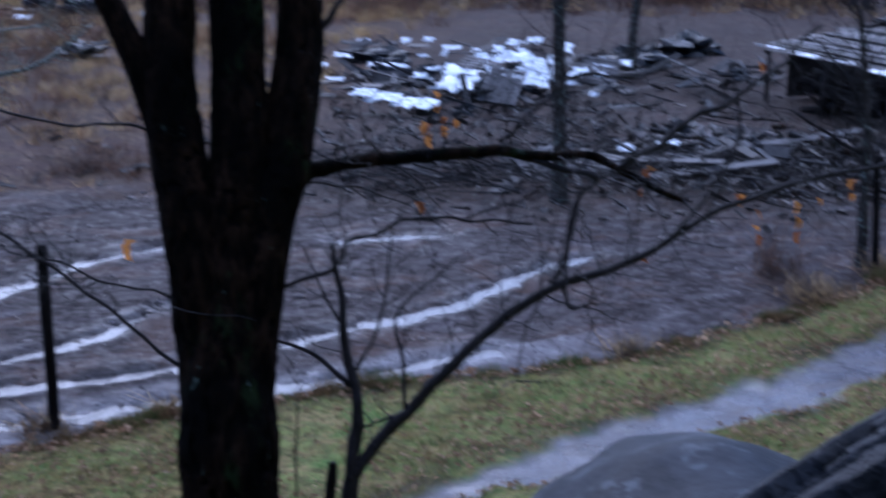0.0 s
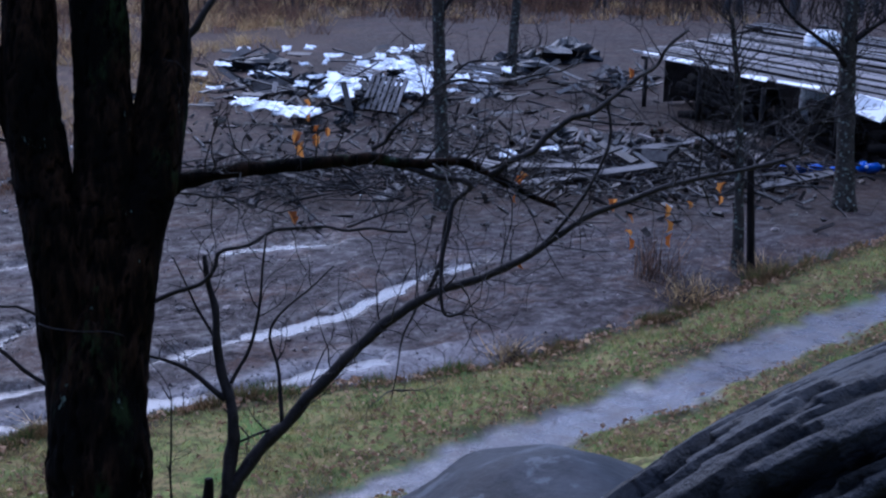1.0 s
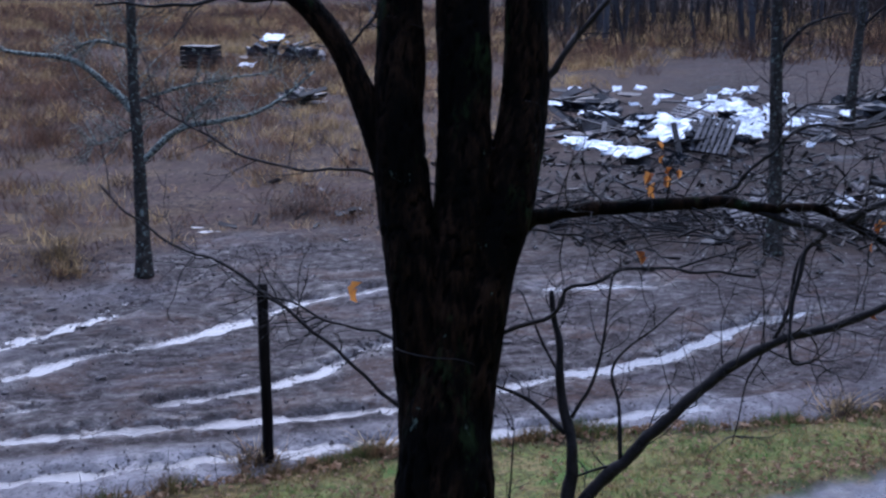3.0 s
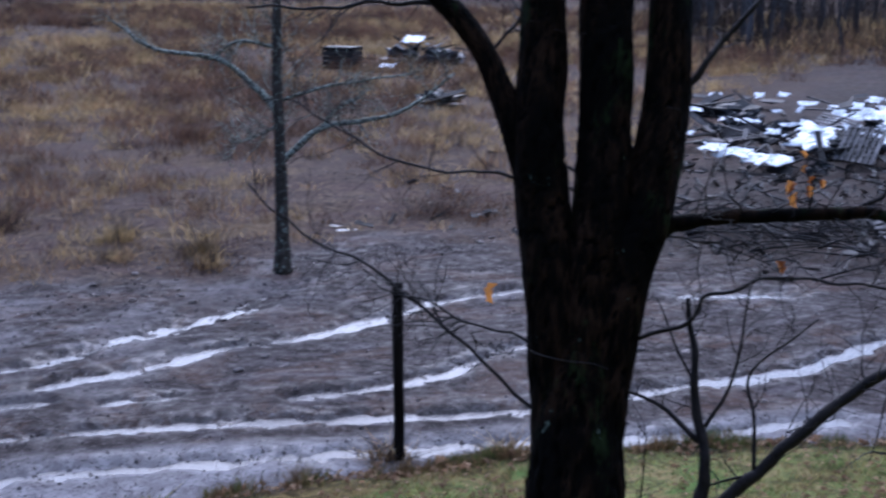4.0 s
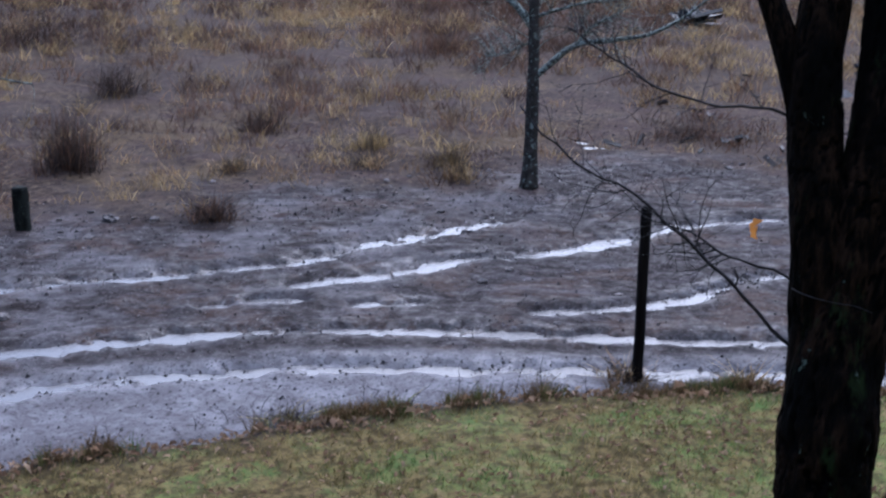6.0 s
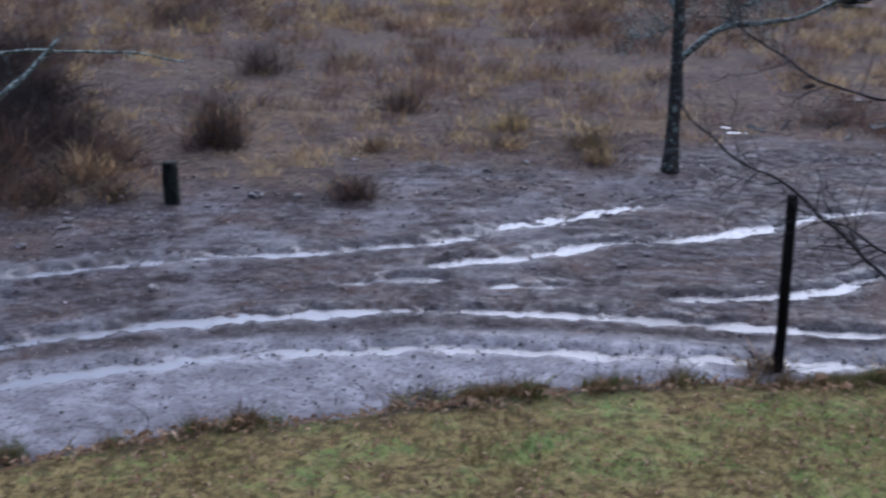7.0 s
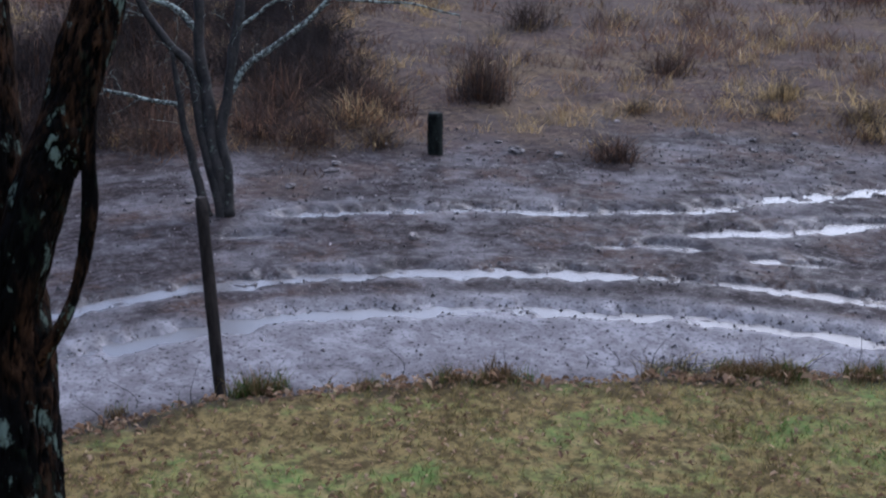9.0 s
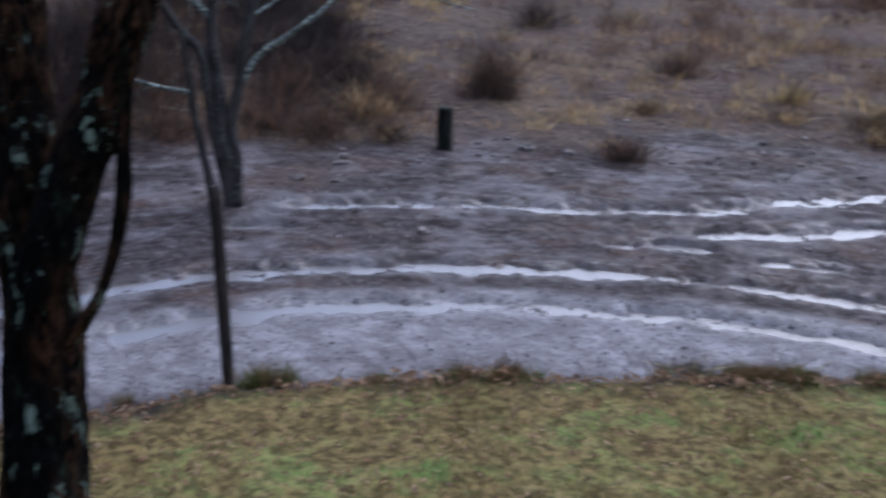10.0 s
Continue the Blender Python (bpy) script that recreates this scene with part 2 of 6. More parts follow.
    nt.links.new(dry.outputs[0], r2.inputs[0])
    nt.links.new(rg.outputs[0], r2.inputs[2])
    r2.inputs[3].default_value = 0.9
    r3 = nt.nodes.new("ShaderNodeMix")
    nt.links.new(lane, r3.inputs[0])
    nt.links.new(r2.outputs[0], r3.inputs[2])
    lr = nt.nodes.new("ShaderNodeMapRange")
    lr.inputs[3].default_value, lr.inputs[4].default_value = 0.14, 0.5
    nt.links.new(ramp(nt, n4, 0.42, 0.6), lr.inputs[0])
    nt.links.new(lr.outputs[0], r3.inputs[3])
    r4 = nt.nodes.new("ShaderNodeMix")
    nt.links.new(wk.outputs[0], r4.inputs[0])
    nt.links.new(r3.outputs[0], r4.inputs[2])
    r4.inputs[3].default_value = 0.26
    nt.links.new(r4.outputs[0], bs.inputs["Roughness"])
    h = nt.nodes.new("ShaderNodeMath")
    h.operation = "MULTIPLY_ADD"
    nt.links.new(n3, h.inputs[0])
    h.inputs[1].default_value = 0.5
    nt.links.new(fine_streak, h.inputs[2])
    b = add(nt, "ShaderNodeBump", Strength=0.22, Distance=0.022)
    nt.links.new(h.outputs[0], b.inputs["Height"])
    nt.links.new(b.outputs[0], bs.inputs["Normal"])
    return m


def water_material():
    m, nt, bs = nodes_of("muddy_water")
    bs.inputs["Base Color"].default_value = (0.11, 0.098, 0.09, 1)
    bs.inputs["Roughness"].default_value = 0.06
    bs.inputs["IOR"].default_value = 1.33
    bs.inputs["Specular IOR Level"].default_value = 1.0
    co = nt.nodes.new("ShaderNodeNewGeometry").outputs["Position"]
    b = add(nt, "ShaderNodeBump", Strength=0.18, Distance=0.02)
    nt.links.new(noise_out(nt, co, 18.0, 5, 0.7), b.inputs["Height"])
    nt.links.new(b.outputs[0], bs.inputs["Normal"])
    return m


def blade_material(name, c1, c2, c3, patch=1.2):
    """Thin plant parts: patches over the ground, and each blade a little different."""
    m, nt, bs = nodes_of(name)
    geo = nt.nodes.new("ShaderNodeNewGeometry")
    f = noise_out(nt, geo.outputs["Position"], patch, 4, 0.6)
    col = mixc(nt, ramp(nt, f, 0.42, 0.6), c1, c2)
    if name == "lawn_grass":
        col = mixc(nt, drier(nt, geo.outputs["Position"]), col, (0.185, 0.150, 0.056))
    col = mixc(nt, ramp(nt, geo.outputs["Random Per Island"], 0.55, 0.95), col, c3)
    nt.links.new(col, bs.inputs["Base Color"])
    bs.inputs["Roughness"].default_value = 0.6
    bs.inputs["Specular IOR Level"].default_value = 0.1
    mul = nt.nodes.new("ShaderNodeMath")
    mul.operation = "MULTIPLY"
    mul.inputs[1].default_value = 17.3
    nt.links.new(geo.outputs["Random Per Island"], mul.inputs[0])
    fr = nt.nodes.new("ShaderNodeMath")
    fr.operation = "FRACT"
    nt.links.new(mul.outputs[0], fr.inputs[0])
    val = nt.nodes.new("ShaderNodeMapRange")
    val.inputs[3].default_value, val.inputs[4].default_value = 0.5, 1.4
    nt.links.new(fr.outputs[0], val.inputs[0])
    if name in ("dry_grass", "rusty_weeds", "lawn_grass"):
        clump = nt.nodes.new("ShaderNodeMapRange")
        clump.inputs[1].default_value, clump.inputs[2].default_value = 0.38, 0.62
        clump.inputs[3].default_value, clump.inputs[4].default_value = (0.6, 1.4) if name == "lawn_grass" else (0.45, 1.5)
        nt.links.new(noise_out(nt, geo.outputs["Position"], 3.2 if name == "lawn_grass" else 1.1, 5, 0.75), clump.inputs[0])
        both_vals = nt.nodes.new("ShaderNodeMath")
        both_vals.operation = "MULTIPLY"
        nt.links.new(val.outputs[0], both_vals.inputs[0])
        nt.links.new(clump.outputs[0], both_vals.inputs[1])
        val = both_vals
    hs = nt.nodes.new("ShaderNodeHueSaturation")
    nt.links.new(val.outputs[0], hs.inputs["Value"])
    nt.links.new(col, hs.inputs["Color"])
    col = hs.outputs[0]
    nt.links.new(col, bs.inputs["Base Color"])
    glow = nt.nodes.new("ShaderNodeBsdfTranslucent")
    nt.links.new(col, glow.inputs["Color"])
    both = nt.nodes.new("ShaderNodeMixShader")
    both.inputs[0].default_value = 0.5
    nt.links.new(bs.outputs[0], both.inputs[1])
    nt.links.new(glow.outputs[0], both.inputs[2])
    nt.links.new(both.outputs[0], nt.nodes["Material Output"].inputs["Surface"])
    return m


M_GROUND = ground_material()
M_WATER = water_material()
M_GRASS = blade_material("lawn_grass", (0.225, 0.185, 0.060), (0.098, 0.172, 0.040), (0.30, 0.225, 0.090), 3.4)
M_RIM = blade_material("rim_grass", (0.095, 0.060, 0.026), (0.060, 0.090, 0.022), (0.19, 0.125, 0.058), 3.2)
M_STRAW = blade_material("dry_grass", (0.36, 0.25, 0.105), (0.25, 0.15, 0.075), (0.47, 0.35, 0.17), 0.3)
M_RUST = blade_material("rusty_weeds", (0.112, 0.061, 0.038), (0.060, 0.038, 0.029), (0.165, 0.098, 0.055), 0.35)
M_LEAF = blade_material("fallen_leaf", (0.25, 0.155, 0.088), (0.16, 0.095, 0.056), (0.40, 0.28, 0.17), 3.0)
M_ORANGE = blade_material("orange_leaf", (0.46, 0.15, 0.03), (0.33, 0.10, 0.025), (0.55, 0.24, 0.05), 6.0)
M_BARK = trunk_bark("dark_wet_bark", (0.0009, 0.0008, 0.0007), (0.021, 0.0115, 0.0068), (0.012, 0.019, 0.0068), (0.085, 0.105, 0.082), (0.42, 0.56), (0.655, 0.69))
M_TWIG = surface("dark_twig", (0.0056, 0.0042, 0.0042), (0.021, 0.0168, 0.0161), scale=20, fine=80, rough=(0.5, 0.8), bump=0.3, dist=0.004)
M_BRUSH = surface("brown_brush", (0.024, 0.018, 0.0145), (0.066, 0.048, 0.038), scale=4, fine=60, rough=(0.6, 0.9), bump=0, island=0.3, spec=0.1)
M_THICKET = surface("thicket_stems", (0.017, 0.0135, 0.0125), (0.046, 0.035, 0.031), scale=4, fine=60, rough=(0.7, 0.95), bump=0, island=0.4, spec=0.05)
M_GREYBARK = surface("grey_bark", (0.011, 0.0095, 0.008), (0.042, 0.035, 0.029), (0.085, 0.09, 0.066), (0.58, 0.7), scale=9, fine=50,
                     stretch=(1, 1, 0.35), rough=(0.6, 0.9), bump=0.5, dist=0.015)
M_PALEBARK = surface("pale_spotted_bark", (0.016, 0.0135, 0.011), (0.056, 0.048, 0.040), (0.19, 0.21, 0.175), (0.56, 0.64), scale=9, fine=45, rough=(0.7, 0.95), bump=0.4, dist=0.01, spec=0.08)
M_LICHEN = surface("lichen_bark", (0.030, 0.029, 0.024), (0.080, 0.078, 0.066), (0.30, 0.325, 0.27), (0.47, 0.55), scale=15, fine=40,
                   rough=(0.7, 0.95), bump=0.4, dist=0.01)
M_BROWNBARK = trunk_bark("peeling_brown_bark", (0.0009, 0.0007, 0.0006), (0.046, 0.022, 0.0105), (0.012, 0.017, 0.010), (0.11, 0.135, 0.105), (0.41, 0.56), (0.57, 0.63), 0.05, 1.0)
M_POST = surface("dark_post_wood", (0.0035, 0.0028, 0.0028), (0.014, 0.0112, 0.0098), scale=16, fine=70, stretch=(1, 1, 0.1),
                 rough=(0.6, 0.9), bump=0.6, dist=0.01, spec=0.06)
M_POLE = surface("dead_pole_wood", (0.009, 0.0075, 0.0065), (0.034, 0.027, 0.022), scale=14, fine=70, stretch=(1, 1, 0.15), rough=(0.7, 0.95), bump=0.6, dist=0.01, spec=0.06)
M_STUMP = surface("mossy_stump", (0.006, 0.006, 0.005), (0.026, 0.028, 0.022), (0.07, 0.08, 0.06), (0.6, 0.68), scale=12, fine=60, stretch=(1, 1, 0.3), rough=(0.7, 0.9), bump=0.7, dist=0.01, spec=0.06)
M_WOOD = surface("weathered_grey_wood", (0.017, 0.0145, 0.0135), (0.085, 0.076, 0.072), scale=3, fine=30, rough=(0.35, 0.7),
                 bump=0.4, dist=0.006, whole=0.45)
M_DARKWOOD = surface("wet_dark_wood", (0.0084, 0.007, 0.0063), (0.042, 0.035, 0.0308), scale=3, fine=30, rough=(0.35, 0.7),
                     bump=0.4, dist=0.006, whole=0.5)
M_WHITE = surface("white_plastic_sheet", (0.80, 0.81, 0.82), (0.88, 0.88, 0.88), (0.40, 0.39, 0.38), (0.56, 0.66), scale=3, fine=20,
                  rough=(0.2, 0.4), bump=0.2, dist=0.02)
M_TARP = surface("dark_tarpaulin", (0.0056, 0.0056, 0.0063), (0.0175, 0.0175, 0.0196), (0.056, 0.0532, 0.0504), (0.66, 0.72), scale=4, fine=25,
                 rough=(0.25, 0.5), bump=0.4, dist=0.03)
M_PALLET = surface("pale_pallet_wood", (0.07, 0.063, 0.06), (0.20, 0.18, 0.17), scale=3, fine=30, rough=(0.35, 0.7), bump=0.4, dist=0.006, whole=0.3)
M_BLUE = surface("blue_plastic", (0.008, 0.056, 0.336), (0.016, 0.096, 0.496), scale=10, fine=50, rough=(0.25, 0.45), bump=0.1, dist=0.003)
M_STONE = surface("grey_stone", (0.085, 0.071, 0.063), (0.23, 0.197, 0.178), (0.10, 0.07, 0.055), (0.55, 0.66), scale=9, fine=60,
                  rough=(0.45, 0.8), bump=0.5, dist=0.012, whole=0.3)
M_BOULDER = surface("weathered_boulder", (0.0075, 0.008, 0.0098), (0.030, 0.0315, 0.036), (0.062, 0.065, 0.071), (0.54, 0.64), scale=20, fine=110,
                    rough=(0.45, 0.7), bump=0.6, dist=0.004, spec=0.14)
M_LOGBARK = surface("furrowed_wet_bark", (0.0035, 0.0035, 0.004), (0.026, 0.0265, 0.030), (0.004, 0.004, 0.0045), (0.56, 0.66), scale=30, fine=140,
                    rough=(0.34, 0.6), bump=1.0, dist=0.006, spec=0.16, cracked=True)


# ---- mesh tools ----
class Soup:
    """Gathers vertices and faces of one mesh."""

    def __init__(self):
        self.v, self.f, self.crack = [], [], []

    def face(self, *pts):
        n = len(self.v)
        self.v.extend(tuple(p) for p in pts)
        self.f.append(tuple(range(n, n + len(pts))))

    def tube(self, pts, radii, sides=8, rough=0.0, freq=4.0, furrow=0.0, cap=True):
        """A tapered tube along points; rough and furrow roughen it like bark."""
        n0 = len(self.v)
        u = None
        rings = len(pts)
        for i, p in enumerate(pts):
            a, b = pts[max(i - 1, 0)], pts[min(i + 1, rings - 1)]
            d = (b - a)
            d = d.normalized() if d.length > 1e-9 else Vector((0, 0, 1))
            if u is None:
                u = d.orthogonal().normalized()
            u = (u - d * u.dot(d)).normalized()
            w = d.cross(u)
            for k in range(sides):
                an = 2 * math.pi * k / sides
                e = u * math.cos(an) + w * math.sin(an)
                r = radii[i]
                if rough:
                    q = p + e * r
                    r *= 1 + rough * noise.noise(q * freq)
                    if furrow:
                        q2 = Vector((math.cos(an) * 4.2, math.sin(an) * 4.2, i * 0.022))
                        r *= 1 - furrow * max(0.0, 0.35 - abs(noise.noise(q2 * 1.6 + p * 0.3))) * 2.0
                self.v.append(tuple(p + e * r))
        for i in range(rings - 1):
            for k in range(sides):
                a = n0 + i * sides + k
                b = n0 + i * sides + (k + 1) % sides
                self.f.append((a, b, b + sides, a + sides))
        if cap:
            self.f.append(tuple(n0 + k for k in reversed(range(sides))))
            self.f.append(tuple(n0 + (rings - 1) * sides + k for k in range(sides)))

    def bark(self, pts, radii, sides, cells, cell_len, depth, seed=0.0, gap=0.075):
        """A trunk whose bark is broken by long ragged furrows into plates."""
        n0, u, run = len(self.v), None, 0.0
        k0 = cells / (2 * math.pi)
        for i, p in enumerate(pts):
            a, b = pts[max(i - 1, 0)], pts[min(i + 1, len(pts) - 1)]
            d = (b - a).normalized()
            run += (p - a).length
            u = d.orthogonal().normalized() if u is None else (u - d * u.dot(d)).normalized()
            w = d.cross(u)
            for k in range(sides):
                an = 2 * math.pi * k / sides
                q = Vector((math.cos(an) * k0 + seed, math.sin(an) * k0, run / cell_len))
                q += noise.noise_vector(q * 2.1) * 0.30
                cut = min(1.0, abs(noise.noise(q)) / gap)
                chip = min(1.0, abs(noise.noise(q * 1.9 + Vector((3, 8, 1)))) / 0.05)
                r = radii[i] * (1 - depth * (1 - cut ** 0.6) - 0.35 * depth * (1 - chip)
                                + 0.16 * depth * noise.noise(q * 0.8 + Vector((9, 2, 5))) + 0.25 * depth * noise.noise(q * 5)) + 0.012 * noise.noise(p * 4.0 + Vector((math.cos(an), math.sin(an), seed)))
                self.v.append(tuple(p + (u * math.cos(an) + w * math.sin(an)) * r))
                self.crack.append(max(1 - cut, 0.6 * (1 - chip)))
        n = len(pts)
        for i in range(n - 1):
            for k in range(sides):
                a, b = n0 + i * sides + k, n0 + i * sides + (k + 1) % sides
                self.f.append((a, b, b + sides, a + sides))
        self.f.append(tuple(n0 + k for k in reversed(range(sides))))
        self.f.append(tuple(n0 + (n - 1) * sides + k for k in range(sides)))

    def box(self, m, sx, sy, sz, wob=0.0, rnd=None):
        n = len(self.v)
        for x in (-1, 1):
            for y in (-1, 1):
                for z in (-1, 1):
                    j = [rnd.uniform(-wob, wob) if wob else 0.0 for _ in range(3)]
                    self.v.append(tuple(m @ Vector((x * sx / 2 + j[0], y * sy / 2 + j[1], z * sz / 2 + j[2]))))
        for q in ((0, 1, 3, 2), (4, 6, 7, 5), (0, 4, 5, 1), (2, 3, 7, 6), (0, 2, 6, 4), (1, 5, 7, 3)):
            self.f.append(tuple(n + k for k in q))

    def mesh(self, name, material, smooth=True):
        me = bpy.data.meshes.new(name)
        me.from_pydata(self.v, [], self.f)
        me.materials.append(material)
        if self.crack and len(self.crack) == len(self.v):
            at = me.attributes.new("crack", "FLOAT", "POINT")
            at.data.foreach_set("value", self.crack)
        if smooth:
            me.shade_smooth()
        me.update()
        return me


def part(name, soup, material, parent=None, label="", smooth=True):
    me = soup if isinstance(soup, bpy.types.Mesh) else soup.mesh(name, material, smooth)
    ob = new(name, me)
    ob.parent = parent
    if label:
        tagged(ob, label)
    return ob


def thing(name, label, category, group="", kind="", at=(0, 0, 0)):
    ob = new(name)
    ob.location = at
    ob.empty_display_size = 0.1
    return tagged(ob, label, category, group, kind)


def smooth_path(ctrl, steps=6):
    """Catmull-Rom through control points."""
    c = [Vector(p) for p in ctrl]
    c = [c[0] * 2 - c[1]] + c + [c[-1] * 2 - c[-2]]
    out = []
    for i in range(1, len(c) - 2):
        p0, p1, p2, p3 = c[i - 1:i + 3]
        for s in range(steps):
            t = s / steps
            out.append(0.5 * ((2 * p1) + (p2 - p0) * t + (2 * p0 - 5 * p1 + 4 * p2 - p3) * t * t + (3 * p1 - p0 - 3 * p2 + p3) * t ** 3))
    out.append(c[-2])
    return out


def taper(n, r0, r1, power=1.0):
    return [r0 + (r1 - r0) * (i / (n - 1)) ** power for i in range(n)]


def bough(soup, ctrl, r0, r1, sides=8, steps=6, wob=0.0, freq=6.0, rough=0.12, furrow=0.0, rnd=None):
    pts = smooth_path(ctrl, steps)
    if wob:
        pts = [p + Vector((noise.noise(p * freq), noise.noise(p * freq + Vector((7, 3, 1))), noise.noise(p * freq + Vector((1, 9, 4))))) * wob * min(1, i / 3)
               for i, p in enumerate(pts)]
    soup.tube(pts, taper(len(pts), r0, r1), sides, rough, 1.2 / max(r0, 0.01) * 0.5, furrow)
    return pts


def twigs(soup, pts, n, length, r, rnd, up=0.3, sub=2, lo=0.2, sides=4):
    """Side shoots with shoots of their own, along a path."""
    tips = []
    for _ in range(n):
        i = rnd.randrange(int(len(pts) * lo), len(pts))
        a = pts[max(i - 1, 0)]
        d0 = (pts[min(i + 1, len(pts) - 1)] - a)
        d0 = d0.normalized() if d0.length > 1e-6 else Vector((0, 0, 1))
        side = Vector((rnd.gauss(0, 1), rnd.gauss(0, 1), rnd.gauss(0, 1)))
        side = (side - d0 * side.dot(d0)).normalized()
        d = (side + d0 * rnd.uniform(0.2, 0.9) + Vector((0, 0, up))).normalized()
        le = length * rnd.uniform(0.4, 1.2)
        path, p = [pts[i].copy()], pts[i].copy()
        seg = 5
        for _k in range(seg):
            d = (d + Vector((rnd.gauss(0, 0.22), rnd.gauss(0, 0.22), rnd.gauss(0, 0.2) + 0.03))).normalized()
            p = p + d * le / seg
            path.append(p.copy())
        soup.tube(path, taper(len(path), r * rnd.uniform(0.7, 1.1), r * 0.3), sides, cap=False)
        tips.append(path[-1])
        if sub:
            tips += twigs(soup, path, sub, length * 0.45, r * 0.55, rnd, up * 0.7, sub - 2 if sub > 2 else 0, 0.3, 3)
    return tips


# ---- fields of numbers for the ground ----
def hash2(ix, iy, seed):
    h = (ix.astype(np.int64) * 374761393 + iy.astype(np.int64) * 668265263 + seed * 982451653) & 0x7FFFFFFF
    h = ((h ^ (h >> 13)) * 1274126177) & 0x7FFFFFFF
    return ((h ^ (h >> 16)) & 0xFFFF) / 65535.0


def vnoise(x, y, seed=0):
    ix, iy = np.floor(x), np.floor(y)
    fx, fy = x - ix, y - iy
    fx, fy = fx * fx * (3 - 2 * fx), fy * fy * (3 - 2 * fy)
    a, b = hash2(ix, iy, seed), hash2(ix + 1, iy, seed)
    c, d = hash2(ix, iy + 1, seed), hash2(ix + 1, iy + 1, seed)
    return (a * (1 - fx) + b * fx) * (1 - fy) + (c * (1 - fx) + d * fx) * fy - 0.5


def fbm(x, y, seed=0, octaves=4):
    s, k = 0.0, 1.0
    for o in range(octaves):
        s = s + k * vnoise(x * 2 ** o, y * 2 ** o, seed + o)
        k *= 0.5
    return s


def near_line(x, y, line):
    """Distance to a polyline, the side of it (positive to its right), and the length along it."""
    best = np.full(x.shape, 1e9)
    side, along = np.zeros(x.shape), np.zeros(x.shape)
    run = 0.0
    for (ax, ay), (bx, by) in zip(line[:-1], line[1:]):
        dx, dy = bx - ax, by - ay
        le = math.hypot(dx, dy)
        t = np.clip(((x - ax) * dx + (y - ay) * dy) / le ** 2, 0, 1)
        d = np.hypot(x - ax - t * dx, y - ay - t * dy)
        hit = d < best
        best = np.where(hit, d, best)
        side = np.where(hit, np.sign((x - ax) * dy - (y - ay) * dx), side)
        along = np.where(hit, run + t * le, along)
        run += le
    return best, side, along


def step(a, b, x):
    t = np.clip((x - a) / (b - a), 0, 1)
    return t * t * (3 - 2 * t)


LAWN_EDGE = [(-30, -40), (-13, -8), (-8.9, 2.5), (-8.37, 4.88), (-8.07, 6.16), (-7.66, 7.22), (-6.95, 8.22), (-6.3, 9.3), (-5.5, 10.25), (-4.6, 11.45),
             (-3.5, 12.2), (-2.38, 13.0), (-1.31, 13.55), (0.13, 14.28), (0.93, 14.7), (1.88, 15.5), (2.57, 16.17), (3.44, 17.15),
             (4.74, 18.71), (6.53, 20.6), (14, 29), (60, 75)]
LANE = [(-9, -14), (-5.5, 2.0), (-3.6, 5.5), (-1.3, 9.2), (0.65, 11.75), (1.56, 12.62), (2.76, 13.85), (3.91, 15.13), (5.35, 16.5), (9.3, 20.4), (50, 61)]
FIELD_EDGE = [(-45, -40), (-17, 3), (-14.6, 8.5), (-13.0, 11.8), (-12.0, 14.5), (-11, 17), (-9.3, 19), (-7.5, 21.6), (-5, 22.3), (-2, 21.6), (1, 22.0), (4, 21.6), (8, 23), (40, 50), (90, 130)]
RUTS = [
    ([(-9.9, 4.5), (-9.6, 6.3), (-9.4, 7.6), (-9.0, 8.2), (-8.5, 9.1), (-7.8, 9.8), (-7.04, 10.55), (-6.2, 11.17), (-5.25, 11.8), (-4.3, 12.42),
      (-3.2, 13.1), (-2.4, 13.55), (-1.7, 13.9), (-1.1, 14.4), (-0.5, 14.85)], 0.165, 0.055),
    ([(-10.9, 4.5), (-10.5, 7.3), (-10.2, 8.15), (-9.7, 9.1), (-9.0, 10.1), (-8.3, 10.85), (-7.4, 11.65), (-6.3, 12.37), (-5.5, 12.83), (-4.7, 13.2),
      (-3.5, 13.95), (-2.75, 14.7), (-2.1, 15.4), (-1.45, 15.95), (-0.97, 16.55), (-0.2, 18.1), (0.6, 19.0)], 0.155, 0.055),
    ([(-11.9, 9.3), (-11.6, 10.0), (-10.8, 11.25), (-10.05, 12.1), (-9.25, 13.2), (-8.85, 14.5), (-8.5, 15.6), (-8.0, 16.4)], 0.155, 0.05),
    ([(-8.6, 12.7), (-7.9, 13.85), (-7.6, 14.7), (-6.8, 15.6), (-6.3, 16.8), (-6.03, 17.7), (-5.13, 18.85)], 0.165, 0.055),
    ([(-5.9, 13.4), (-5.13, 14.15), (-4.72, 14.8), (-4.5, 15.6), (-4.15, 16.3)], 0.14, 0.05),
    ([(-8.9, 14.6), (-8.47, 15.6), (-8.3, 17), (-8.26, 18.5), (-7.7, 20), (-6.8, 21.8)], 0.3, 0.03),
    ([(-2.9, 19.3), (-2.3, 19.6), (-1.6, 19.85)], 0.2, 0.05),
    ([(-9.0, 11.45), (-8.8, 11.7)], 0.11, 0.05), ([(-8.65, 11.9), (-8.35, 12.2)], 0.12, 0.05),
    ([(-11.65, 8.35), (-11.4, 8.75)], 0.12, 0.045), ([(-7.6, 12.5), (-7.2, 12.9)], 0.11, 0.045),
]
TRACK = [(-16, -30), (-11.6, 0)] + RUTS[1][0] + [(2.4, 20.8), (5.5, 24.0), (12, 32), (60, 84)]
WATER_LEVEL = -0.028


